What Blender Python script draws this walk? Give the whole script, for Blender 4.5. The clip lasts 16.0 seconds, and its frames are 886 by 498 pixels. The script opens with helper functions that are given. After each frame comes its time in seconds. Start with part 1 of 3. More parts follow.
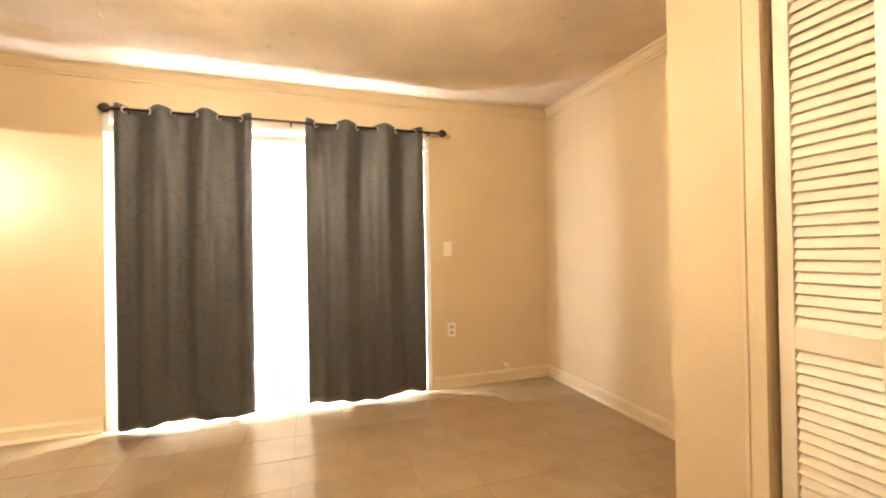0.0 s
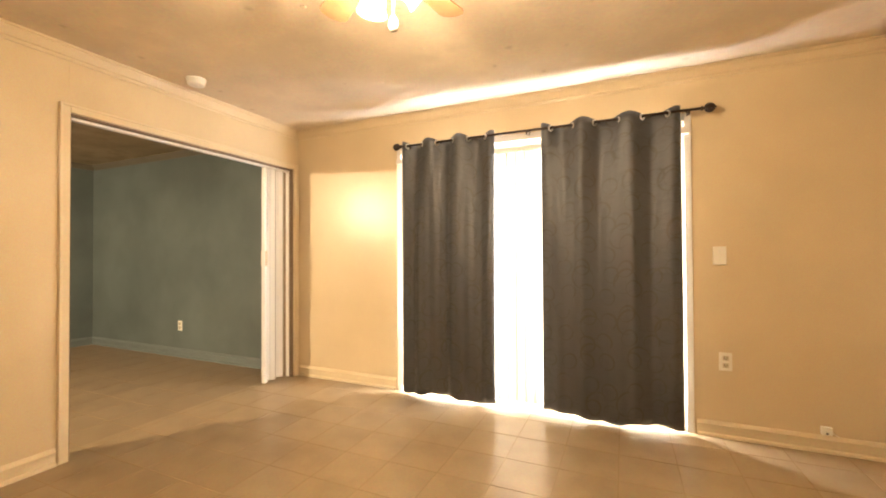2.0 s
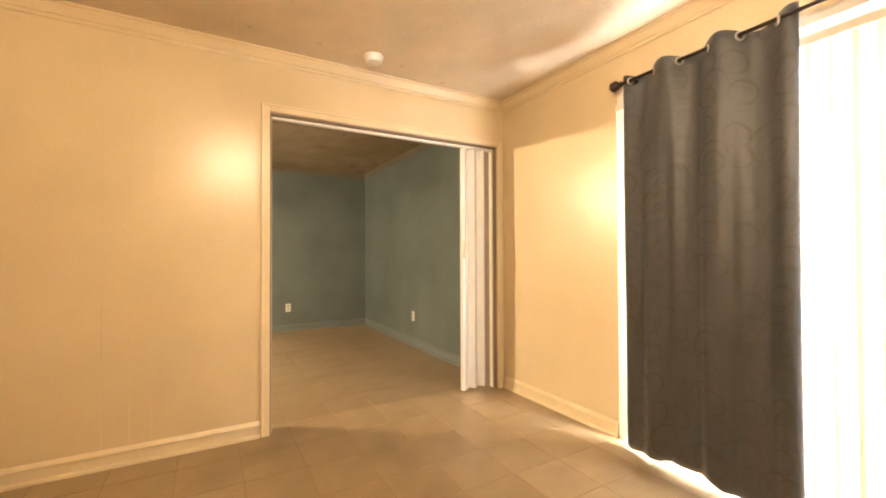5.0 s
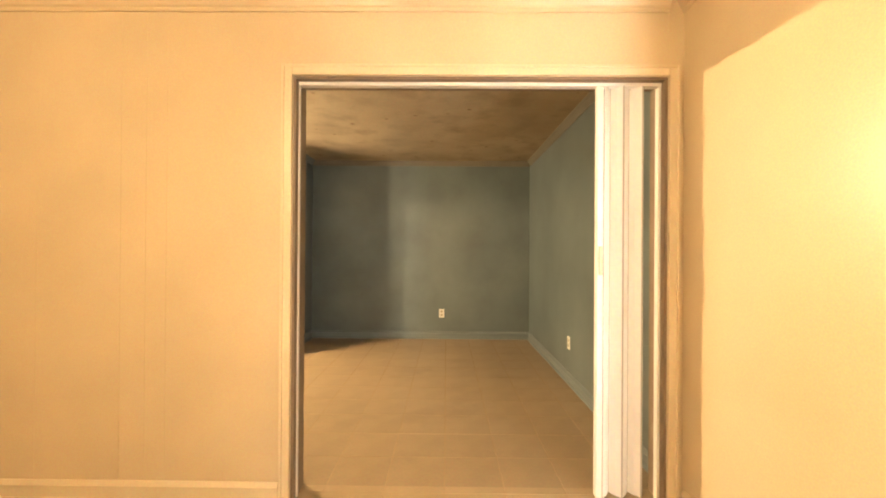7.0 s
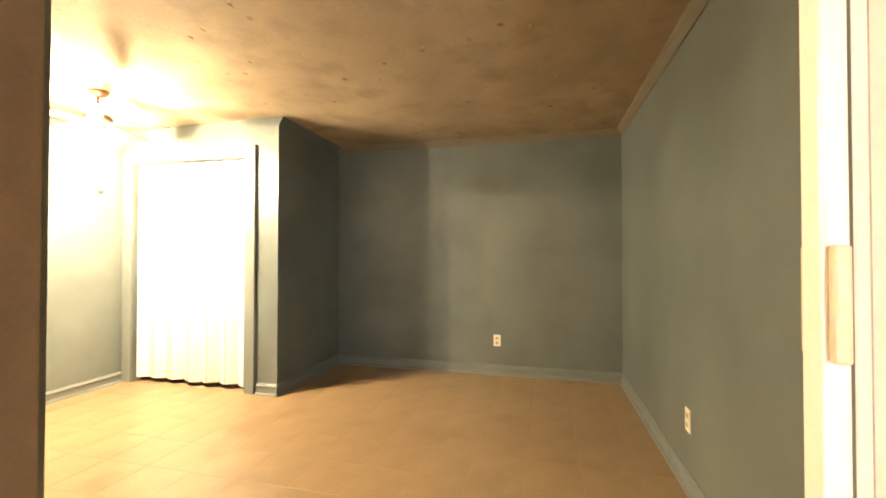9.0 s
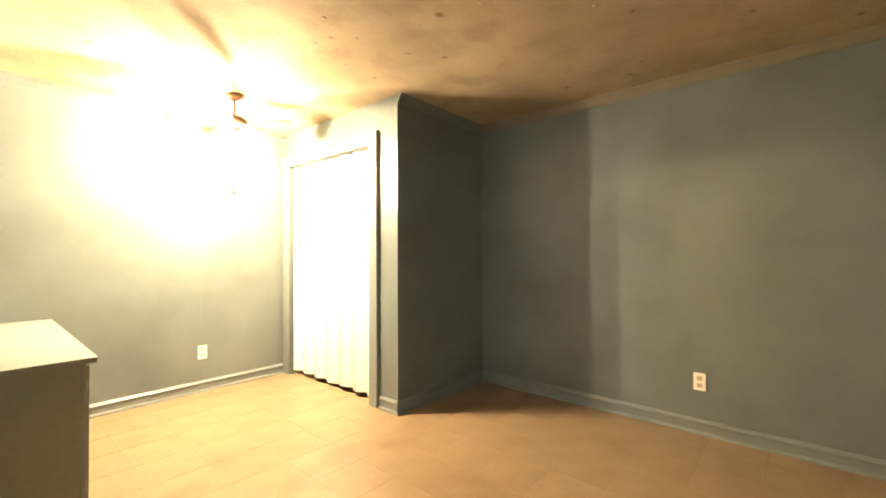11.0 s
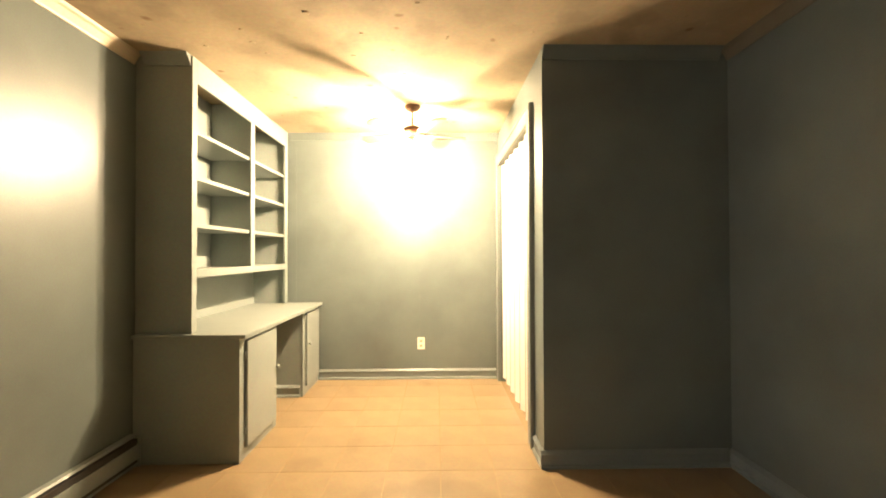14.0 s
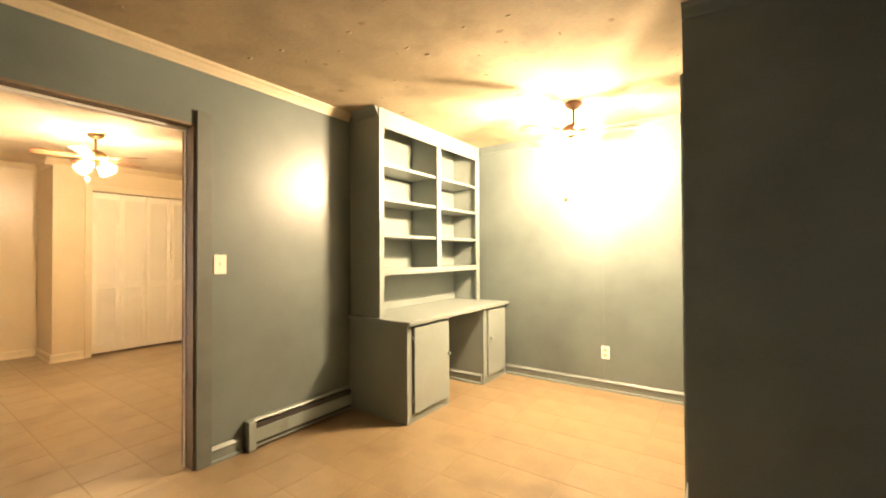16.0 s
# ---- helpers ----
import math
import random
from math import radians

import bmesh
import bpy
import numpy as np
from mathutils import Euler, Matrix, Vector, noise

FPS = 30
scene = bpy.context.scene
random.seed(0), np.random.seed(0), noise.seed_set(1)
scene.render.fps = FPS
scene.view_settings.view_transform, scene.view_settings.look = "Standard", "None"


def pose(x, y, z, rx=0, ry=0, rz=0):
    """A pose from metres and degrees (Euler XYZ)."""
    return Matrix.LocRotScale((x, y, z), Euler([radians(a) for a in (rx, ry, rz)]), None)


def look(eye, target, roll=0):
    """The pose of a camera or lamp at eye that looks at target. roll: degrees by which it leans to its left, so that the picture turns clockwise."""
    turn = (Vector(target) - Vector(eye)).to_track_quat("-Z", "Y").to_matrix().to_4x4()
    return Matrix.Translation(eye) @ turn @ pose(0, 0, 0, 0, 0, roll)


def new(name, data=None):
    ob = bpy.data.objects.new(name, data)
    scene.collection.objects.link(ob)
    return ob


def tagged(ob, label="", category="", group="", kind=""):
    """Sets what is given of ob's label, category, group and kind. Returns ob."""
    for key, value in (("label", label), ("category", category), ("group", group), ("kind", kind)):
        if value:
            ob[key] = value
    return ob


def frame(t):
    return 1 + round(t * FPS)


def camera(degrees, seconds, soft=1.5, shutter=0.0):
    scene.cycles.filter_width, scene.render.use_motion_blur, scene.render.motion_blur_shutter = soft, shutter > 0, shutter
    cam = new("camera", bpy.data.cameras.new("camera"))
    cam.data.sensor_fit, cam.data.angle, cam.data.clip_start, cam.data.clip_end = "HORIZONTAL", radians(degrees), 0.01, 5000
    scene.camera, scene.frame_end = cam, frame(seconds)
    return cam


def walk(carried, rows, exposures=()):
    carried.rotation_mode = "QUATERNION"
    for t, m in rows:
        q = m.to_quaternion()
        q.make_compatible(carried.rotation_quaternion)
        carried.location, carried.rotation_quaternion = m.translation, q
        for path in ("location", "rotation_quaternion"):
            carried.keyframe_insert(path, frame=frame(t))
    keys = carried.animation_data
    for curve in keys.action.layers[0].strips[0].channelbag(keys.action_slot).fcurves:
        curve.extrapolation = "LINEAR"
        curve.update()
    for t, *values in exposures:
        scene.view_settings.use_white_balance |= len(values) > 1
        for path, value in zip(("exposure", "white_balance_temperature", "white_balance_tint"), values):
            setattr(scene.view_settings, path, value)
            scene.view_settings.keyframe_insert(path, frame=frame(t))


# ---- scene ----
cam = camera(94.7, 16.0, soft=1.9)
PATH = [
    (0, (2.449, -3.299, 1.159), (3.074, -1.399, 1.172), -1.0),
    (0.5, (2.638, -3.249, 1.184), (2.94, -1.272, 1.189), -0.8),
    (1, (2.816, -3.188, 1.204), (2.758, -1.189, 1.211), -0.6),
    (1.5, (2.934, -3.158, 1.199), (2.511, -1.204, 1.219), -0.5),
    (2, (2.995, -3.18, 1.2), (2.188, -1.351, 1.226), -0.3),
    (2.5, (2.992, -3.206, 1.216), (1.887, -1.539, 1.233), -0.3),
    (3, (3.024, -3.175, 1.16), (1.7, -1.678, 1.203), -0.3),
    (5.5, (2.669, -1.886, 1.135), (0.833, -1.094, 1.154), -0.1),
    (6, (2.502, -1.607, 1.192), (0.568, -1.099, 1.211), 0.1),
    (6.5, (2.276, -1.333, 1.216), (0.285, -1.15, 1.232), 0.1),
    (7, (1.954, -1.128, 1.215), (-0.046, -1.145, 1.222), 0.4),
    (7.5, (1.611, -0.974, 1.209), (-0.387, -1.049, 1.218), 0.1),
    (8, (1.254, -0.854, 1.238), (-0.738, -1.04, 1.253), 0.1),
    (10.5, (-0.267, -0.681, 1.209), (-1.955, -1.753, 1.241), -0.2),
    (11, (-0.45, -0.682, 1.22), (-1.96, -1.993, 1.242), -0.2),
    (11.5, (-0.675, -0.713, 1.214), (-1.964, -2.242, 1.23), -0.1),
    (12, (-0.906, -0.697, 1.205), (-1.985, -2.38, 1.227), -0.2),
    (12.5, (-1.14, -0.657, 1.212), (-1.973, -2.475, 1.238), -0.2),
    (13, (-1.411, -0.654, 1.206), (-1.952, -2.579, 1.229), -0.3),
    (13.5, (-1.681, -0.635, 1.215), (-2.007, -2.608, 1.244), -0.3),
    (14, (-1.952, -0.613, 1.237), (-1.983, -2.612, 1.262), -0.2),
    (14.5, (-2.18, -0.629, 1.233), (-1.941, -2.614, 1.251), -0.2),
    (15, (-2.403, -0.683, 1.275), (-1.871, -2.611, 1.29), -0.2),
    (15.5, (-2.605, -0.703, 1.283), (-1.756, -2.514, 1.302), -0.2),
    (16, (-2.744, -0.732, 1.264), (-1.595, -2.368, 1.291), -0.3),
]
walk(cam, [(t, look(eye, aim, lean)) for t, eye, aim, lean in PATH],
     exposures=((0, 0.04, 5850, 10), (1.5, -0.06, 6100, 10), (3, -0.04, 6150, 10), (5.5, 0.02, 6350, 10), (6.4, 0.26, 6500, 10), (7, 0.32, 6800, 10), (8, 0.30, 6600, 10), (10.5, 0.35, 6500, 10),
                (12, 0.12, 6500, 10), (13.5, -0.07, 6550, 10), (15, -0.22, 6650, 10), (16, -0.08, 6650, 10)))

# ---- world and light ----
world = bpy.data.worlds.new("world")
scene.world = world
world.use_nodes = True
wn, wl = world.node_tree.nodes, world.node_tree.links
sky = wn.new("ShaderNodeTexSky")
sky.sky_type = "NISHITA"
sky.sun_disc = False
sky.sun_elevation, sky.sun_rotation = radians(50), radians(20)
wn["Background"].inputs["Strength"].default_value = 0.1
wl.new(sky.outputs["Color"], wn["Background"].inputs["Color"])

sun = new("sun", bpy.data.lights.new("sun", "SUN"))
sun.data.energy, sun.data.angle, sun.data.color = 1.2, radians(10), (1.0, 0.96, 0.9)
sun.matrix_world = look((2.3, 6.0, 7.5), (2.3, 0.0, 0.5))

DAY = 2000.0         # daylight through the patio door, watts
BULB_A = 2800.0       # radiance of a bulb in the tan room
BULB_B = 17200.0      # radiance of a bulb in the blue room
WARM = (1.0, 0.74, 0.45, 1.0)

day = new("daylight", bpy.data.lights.new("daylight", "AREA"))
day.data.shape, day.data.size, day.data.size_y = "RECTANGLE", 2.20, 2.02
day.data.energy, day.data.color = DAY, (1.0, 0.95, 0.92)
day.matrix_world = look((2.275, 0.20, 1.06), (2.275, -1.0, 1.06))

# ---- measures of the place ----
H = 2.44                     # ceiling
AE = 4.545                   # tan room, east wall
S_A, S_B = -4.70, -4.69      # south walls
BW, BN = -3.67, 0.01         # blue room, west and north walls
OP0, OP1, OPH = -1.87, -0.075, 2.05   # wide opening between the rooms
DX0, DX1, DH = 1.195, 3.375, 2.09       # patio door
CAX, CAY = 3.83, -2.03       # tan room closet: face and corner
CD0, CD1, CDH = -3.585, -2.395, 2.09
CBX, CBY = -2.57, -2.98      # blue room closet: face and corner
CB0, CB1, CBH = -4.58, -3.30, 2.10
FAN_A = (2.25, -2.02)
FAN_B = (-1.757, -3.925)


# ---- materials ----
def surface(name, base, rough=0.5, vary=0.12, scale=3.0, grain=120.0, bump=0.15, metal=0.0, stain=None, stain_at=(0.55, 0.75), stain_scale=1.3, random=0.0, spec=0.5):
    m = bpy.data.materials.new(name)
    m.use_nodes = True
    n, l = m.node_tree.nodes, m.node_tree.links
    b = n["Principled BSDF"]
    b.inputs["Metallic"].default_value = metal
    b.inputs["Specular IOR Level"].default_value = spec
    co = n.new("ShaderNodeTexCoord")
    big = n.new("ShaderNodeTexNoise")
    big.inputs["Scale"].default_value, big.inputs["Detail"].default_value = scale, 5
    fine = n.new("ShaderNodeTexNoise")
    fine.inputs["Scale"].default_value, fine.inputs["Detail"].default_value = grain, 3
    for t in (big, fine):
        l.new(co.outputs["Object"], t.inputs["Vector"])
    ramp = n.new("ShaderNodeValToRGB")
    lo = [c * (1 - vary) for c in base]
    hi = [min(1, c * (1 + vary)) for c in base]
    ramp.color_ramp.elements[0].position, ramp.color_ramp.elements[0].color = 0.3, (*lo, 1)
    ramp.color_ramp.elements[1].position, ramp.color_ramp.elements[1].color = 0.7, (*hi, 1)
    l.new(big.outputs["Fac"], ramp.inputs["Fac"])
    out = ramp.outputs["Color"]

    def mixed(kind, fac, a, c):
        x = n.new("ShaderNodeMix")
        x.data_type, x.blend_type = "RGBA", kind
        if isinstance(fac, (int, float)):
            x.inputs["Factor"].default_value = fac
        else:
            l.new(fac, x.inputs["Factor"])
        l.new(a, x.inputs["A"])
        if isinstance(c, tuple):
            x.inputs["B"].default_value = c
        else:
            l.new(c, x.inputs["B"])
        return x.outputs["Result"]

    out = mixed("OVERLAY", 0.18, out, fine.outputs["Color"])
    sat = n.new("ShaderNodeHueSaturation")
    sat.inputs["Saturation"].default_value = 1.0
    l.new(out, sat.inputs["Color"])
    out = sat.outputs["Color"]
    if stain:
        sn = n.new("ShaderNodeTexNoise")
        sn.inputs["Scale"].default_value, sn.inputs["Detail"].default_value = stain_scale, 6
        l.new(n.new("ShaderNodeNewGeometry").outputs["Position"], sn.inputs["Vector"])
        sr = n.new("ShaderNodeMapRange")
        sr.inputs["From Min"].default_value, sr.inputs["From Max"].default_value = stain_at
        l.new(sn.outputs["Fac"], sr.inputs["Value"])
        out = mixed("MIX", sr.outputs["Result"], out, (*stain, 1))
    if random:
        info = n.new("ShaderNodeObjectInfo")
        rr = n.new("ShaderNodeMapRange")
        rr.inputs["To Min"].default_value, rr.inputs["To Max"].default_value = 1 - random, 1 + random
        l.new(info.outputs["Random"], rr.inputs["Value"])
        l.new(rr.outputs["Result"], sat.inputs["Value"])
    l.new(out, b.inputs["Base Color"])
    rg = n.new("ShaderNodeMapRange")
    rg.inputs["To Min"].default_value, rg.inputs["To Max"].default_value = rough * 0.94, min(1, rough * 1.06)
    l.new(big.outputs["Fac"], rg.inputs["Value"])
    l.new(rg.outputs["Result"], b.inputs["Roughness"])
    if bump:
        bp = n.new("ShaderNodeBump")
        bp.inputs["Strength"].default_value, bp.inputs["Distance"].default_value = bump, 0.004
        l.new(fine.outputs["Fac"], bp.inputs["Height"])
        l.new(bp.outputs["Normal"], b.inputs["Normal"])
    return m


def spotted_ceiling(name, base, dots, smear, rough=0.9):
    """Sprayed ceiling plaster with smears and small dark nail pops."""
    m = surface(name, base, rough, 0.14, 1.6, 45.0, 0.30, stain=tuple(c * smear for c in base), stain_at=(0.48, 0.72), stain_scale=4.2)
    n, l = m.node_tree.nodes, m.node_tree.links
    b = n["Principled BSDF"]
    prev = b.inputs["Base Color"].links[0].from_socket
    co = n.new("ShaderNodeTexCoord")
    warp = n.new("ShaderNodeTexNoise")
    warp.inputs["Scale"].default_value = 7.0
    add = n.new("ShaderNodeMix")
    add.data_type, add.blend_type = "RGBA", "ADD"
    add.inputs["Factor"].default_value = 0.06
    l.new(co.outputs["Object"], warp.inputs["Vector"])
    l.new(co.outputs["Object"], add.inputs["A"])
    l.new(warp.outputs["Color"], add.inputs["B"])
    v = n.new("ShaderNodeTexVoronoi")
    v.inputs["Scale"].default_value = 4.1
    l.new(add.outputs["Result"], v.inputs["Vector"])
    r = n.new("ShaderNodeMapRange")
    r.inputs["From Min"].default_value, r.inputs["From Max"].default_value = 0.035, 0.11
    r.inputs["To Min"].default_value, r.inputs["To Max"].default_value = dots, 0.0
    l.new(v.outputs["Distance"], r.inputs["Value"])
    x = n.new("ShaderNodeMix")
    x.data_type = "RGBA"
    l.new(r.outputs["Result"], x.inputs["Factor"])
    l.new(prev, x.inputs["A"])
    x.inputs["B"].default_value = (0.16, 0.09, 0.04, 1)
    l.new(x.outputs["Result"], b.inputs["Base Color"])
    return m


def see_through(name, clear, tint, back=0.5):
    """Thin plastic or frosted glass: part of the light goes straight on, part is scattered."""
    m = bpy.data.materials.new(name)
    m.use_nodes = True
    n, l = m.node_tree.nodes, m.node_tree.links
    n.remove(n["Principled BSDF"])
    tr, tl, df = n.new("ShaderNodeBsdfTransparent"), n.new("ShaderNodeBsdfTranslucent"), n.new("ShaderNodeBsdfDiffuse")
    tl.inputs["Color"].default_value = df.inputs["Color"].default_value = (*tint, 1)
    a, c = n.new("ShaderNodeMixShader"), n.new("ShaderNodeMixShader")
    a.inputs["Fac"].default_value, c.inputs["Fac"].default_value = back, clear
    l.new(tl.outputs["BSDF"], a.inputs[1])
    l.new(df.outputs["BSDF"], a.inputs[2])
    l.new(a.outputs["Shader"], c.inputs[1])
    l.new(tr.outputs["BSDF"], c.inputs[2])
    l.new(c.outputs["Shader"], n["Material Output"].inputs["Surface"])
    return m


def glowing(name, colour, strength):
    m = bpy.data.materials.new(name)
    m.use_nodes = True
    b = m.node_tree.nodes["Principled BSDF"]
    b.inputs["Base Color"].default_value = (0.9, 0.9, 0.9, 1)
    b.inputs["Emission Color"].default_value, b.inputs["Emission Strength"].default_value = colour, strength
    return m


def satin_rings(name):
    """Dark grey satin with dull woven crescent rings in three sizes."""
    m = surface(name, (0.029, 0.032, 0.039), 0.56, 0.10, 6.0, 900.0, 0.05)
    n, l = m.node_tree.nodes, m.node_tree.links
    b = n["Principled BSDF"]
    b.inputs["Sheen Weight"].default_value, b.inputs["Sheen Roughness"].default_value = 0.25, 0.4
    prev = b.inputs["Base Color"].links[0].from_socket
    rough = b.inputs["Roughness"].links[0].from_socket
    uv = n.new("ShaderNodeUVMap")

    def disc(cell, shift, r, soft, inside):
        mp = n.new("ShaderNodeMapping")
        mp.inputs["Location"].default_value = (*shift, 0)
        l.new(uv.outputs["UV"], mp.inputs["Vector"])
        v = n.new("ShaderNodeTexVoronoi")
        v.voronoi_dimensions = "2D"
        v.inputs["Scale"].default_value, v.inputs["Randomness"].default_value = 1 / cell, 0.45
        l.new(mp.outputs["Vector"], v.inputs["Vector"])
        g = n.new("ShaderNodeMapRange")
        g.inputs["From Min"].default_value, g.inputs["From Max"].default_value = (r - soft) / cell, (r + soft) / cell
        g.inputs["To Min"].default_value, g.inputs["To Max"].default_value = (1.0, 0.0) if inside else (0.0, 1.0)
        l.new(v.outputs["Distance"], g.inputs["Value"])
        return g.outputs["Result"]

    def joined(kind, a, c):
        x = n.new("ShaderNodeMath")
        x.operation = kind
        l.new(a, x.inputs[0])
        l.new(c, x.inputs[1])
        return x.outputs[0]

    total = None
    for cell, r, at, lean in ((0.160, 0.058, (0.0, 0.0), (0.005, 0.003)), (0.30, 0.085, (3.71, 6.3), (-0.006, 0.004))):
        ring = joined("MULTIPLY", disc(cell, at, r, 0.0022, True), disc(cell, (at[0] + lean[0], at[1] + lean[1]), r - 0.008, 0.0025, False))
        total = ring if total is None else joined("MAXIMUM", total, ring)
    worn = n.new("ShaderNodeTexNoise")
    worn.inputs["Scale"].default_value = 7.0
    l.new(uv.outputs["UV"], worn.inputs["Vector"])
    wr = n.new("ShaderNodeMapRange")
    wr.inputs["From Min"].default_value, wr.inputs["From Max"].default_value = 0.34, 0.50
    l.new(worn.outputs["Fac"], wr.inputs["Value"])
    wr.inputs["To Max"].default_value = 0.92
    total = joined("MULTIPLY", total, wr.outputs["Result"])
    stretch = n.new("ShaderNodeMapping")
    stretch.inputs["Scale"].default_value = (7.0, 17.0, 1.0)
    l.new(uv.outputs["UV"], stretch.inputs["Vector"])
    crease = n.new("ShaderNodeTexNoise")
    crease.inputs["Scale"].default_value, crease.inputs["Detail"].default_value = 1.0, 3
    l.new(stretch.outputs["Vector"], crease.inputs["Vector"])
    rumple = n.new("ShaderNodeBump")
    rumple.inputs["Strength"].default_value, rumple.inputs["Distance"].default_value = 0.5, 0.010
    l.new(crease.outputs["Fac"], rumple.inputs["Height"])
    l.new(rumple.outputs["Normal"], b.inputs["Normal"])
    x = n.new("ShaderNodeMix")
    x.data_type = "RGBA"
    l.new(total, x.inputs["Factor"])
    l.new(prev, x.inputs["A"])
    x.inputs["B"].default_value = (0.080, 0.077, 0.072, 1)
    l.new(x.outputs["Result"], b.inputs["Base Color"])
    y = n.new("ShaderNodeMix")
    l.new(total, y.inputs["Factor"])
    l.new(rough, y.inputs["A"])
    y.inputs["B"].default_value = 0.85
    z = n.new("ShaderNodeMix")
    l.new(total, z.inputs["Factor"])
    z.inputs["A"].default_value, z.inputs["B"].default_value = 1.0, 0.25
    l.new(z.outputs["Result"], b.inputs["Specular IOR Level"])
    l.new(y.outputs["Result"], b.inputs["Roughness"])
    return m


TAN = surface("tan_wall_paint", (0.62, 0.500, 0.318), 0.29, 0.05, 2.2, 160.0, 0.10)
TAN_TRIM = surface("cream_trim_paint", (0.66, 0.55, 0.365), 0.30, 0.05, 4.0, 90.0, 0.08)
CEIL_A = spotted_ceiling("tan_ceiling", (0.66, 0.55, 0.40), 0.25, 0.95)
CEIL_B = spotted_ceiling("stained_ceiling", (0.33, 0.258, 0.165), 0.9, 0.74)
BLUE = surface("blue_grey_paint", (0.113, 0.135, 0.128), 0.37, 0.20, 1.7, 140.0, 0.12)
BLUE_TRIM = surface("blue_grey_gloss", (0.150, 0.172, 0.166), 0.33, 0.05, 4.0, 90.0, 0.08)
# One crown paint in a lit and a shaded tone, picked by wall.
CROWN_LIT = surface("lit_crown_paint", (0.46, 0.38, 0.26), 0.45, 0.08, 5.0, 90.0, 0.10)
CROWN_SHADE = surface("shaded_crown_paint", (0.135, 0.115, 0.082), 0.55, 0.08, 5.0, 90.0, 0.10)
CASING_B = surface("grey_casing_paint", (0.112, 0.122, 0.111), 0.45, 0.12, 7.0, 90.0, 0.10)
JAMB = surface("brown_jamb_paint", (0.20, 0.142, 0.088), 0.60, 0.10, 6.0, 90.0, 0.10)
DESK = surface("desk_paint", (0.235, 0.265, 0.250), 0.34, 0.06, 3.0, 70.0, 0.10, stain=(0.19, 0.212, 0.20), stain_at=(0.62, 0.80))
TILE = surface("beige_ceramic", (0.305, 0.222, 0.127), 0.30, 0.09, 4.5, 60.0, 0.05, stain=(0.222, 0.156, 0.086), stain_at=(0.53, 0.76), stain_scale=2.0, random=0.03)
# Darker copy of the same tile; the blue room's shade is in its colour.
SHADED_TILE = surface("shaded_beige_ceramic", (0.240, 0.172, 0.097), 0.30, 0.10, 4.5, 60.0, 0.05, stain=(0.178, 0.124, 0.070), stain_at=(0.54, 0.74), stain_scale=2.4, random=0.03)
GROUT = surface("pale_grout", (0.320, 0.237, 0.142), 0.85, 0.10, 5.0, 200.0, 0.3, stain=(0.27, 0.195, 0.112), stain_at=(0.45, 0.62))
WHITE = surface("white_vinyl", (0.72, 0.69, 0.635), 0.38, 0.03, 3.0, 60.0, 0.05)
# Darker than the slats, to draw the shade lines between the folds.
HINGE = surface("shaded_vinyl", (0.36, 0.33, 0.27), 0.5, 0.05, 3.0, 60.0, 0.05)
LOUVER = surface("ivory_louver_paint", (0.80, 0.74, 0.60), 0.42, 0.04, 5.0, 90.0, 0.08)
PLATE = surface("ivory_plastic", (0.80, 0.76, 0.66), 0.35, 0.02, 4.0, 60.0, 0.0)
HANDLE = surface("tan_plastic", (0.55, 0.47, 0.34), 0.4, 0.03, 4.0, 60.0, 0.0)
SLOT = surface("dark_slot", (0.03, 0.025, 0.02), 0.7, 0.05, 4.0, 60.0, 0.0)
BRONZE = surface("dark_bronze", (0.05, 0.035, 0.028), 0.35, 0.15, 20.0, 200.0, 0.05, metal=0.7)
SILVER = surface("brushed_silver", (0.72, 0.71, 0.69), 0.28, 0.05, 20.0, 200.0, 0.03, metal=1.0)
BRASS = surface("antique_brass", (0.55, 0.40, 0.20), 0.32, 0.10, 20.0, 200.0, 0.03, metal=1.0)
BROWN_METAL = surface("aged_brown_metal", (0.14, 0.075, 0.042), 0.45, 0.12, 20.0, 200.0, 0.04, metal=0.4)
DARK_BLADE = surface("brown_wood_blade", (0.12, 0.055, 0.028), 0.45, 0.25, 9.0, 60.0, 0.06)
BLADE = surface("reddish_wood_blade", (0.30, 0.13, 0.06), 0.40, 0.25, 9.0, 60.0, 0.06)
HEATER = surface("heater_enamel", (0.21, 0.235, 0.215), 0.35, 0.08, 5.0, 80.0, 0.08, stain=(0.11, 0.105, 0.085), stain_at=(0.60, 0.78), stain_scale=6.0)
CURTAIN = satin_rings("ring_satin")
# Unseen pale curtain back, added to bounce daylight onto the wall.
BOUNCE_BACK = surface("bounce_back_cloth", (0.72, 0.71, 0.69), 0.8, 0.05, 5.0, 300.0, 0.05)
BLIND = see_through("blind_vinyl", 0.0, (0.86, 0.80, 0.66), 0.97)
SHADE = see_through("frosted_glass", 0.72, (0.95, 0.92, 0.85))
CLEAR_SHADE = see_through("clear_ribbed_glass", 0.65, (0.95, 0.92, 0.85))
LIT_A = glowing("lit_bulb", WARM, BULB_A)
BULBS_B = [glowing("lit_bulb", WARM, BULB_B * k) for k in (0.82, 0.06, 0.48, 1.25)]
CONCRETE = surface("patio_concrete", (0.42, 0.40, 0.37), 0.85, 0.12, 1.2, 40.0, 0.3)
GLASS = bpy.data.materials.new("clear_glass")
GLASS.use_nodes = True
_g = GLASS.node_tree.nodes["Principled BSDF"]
_g.inputs["Transmission Weight"].default_value, _g.inputs["Roughness"].default_value, _g.inputs["IOR"].default_value = 1.0, 0.0, 1.45


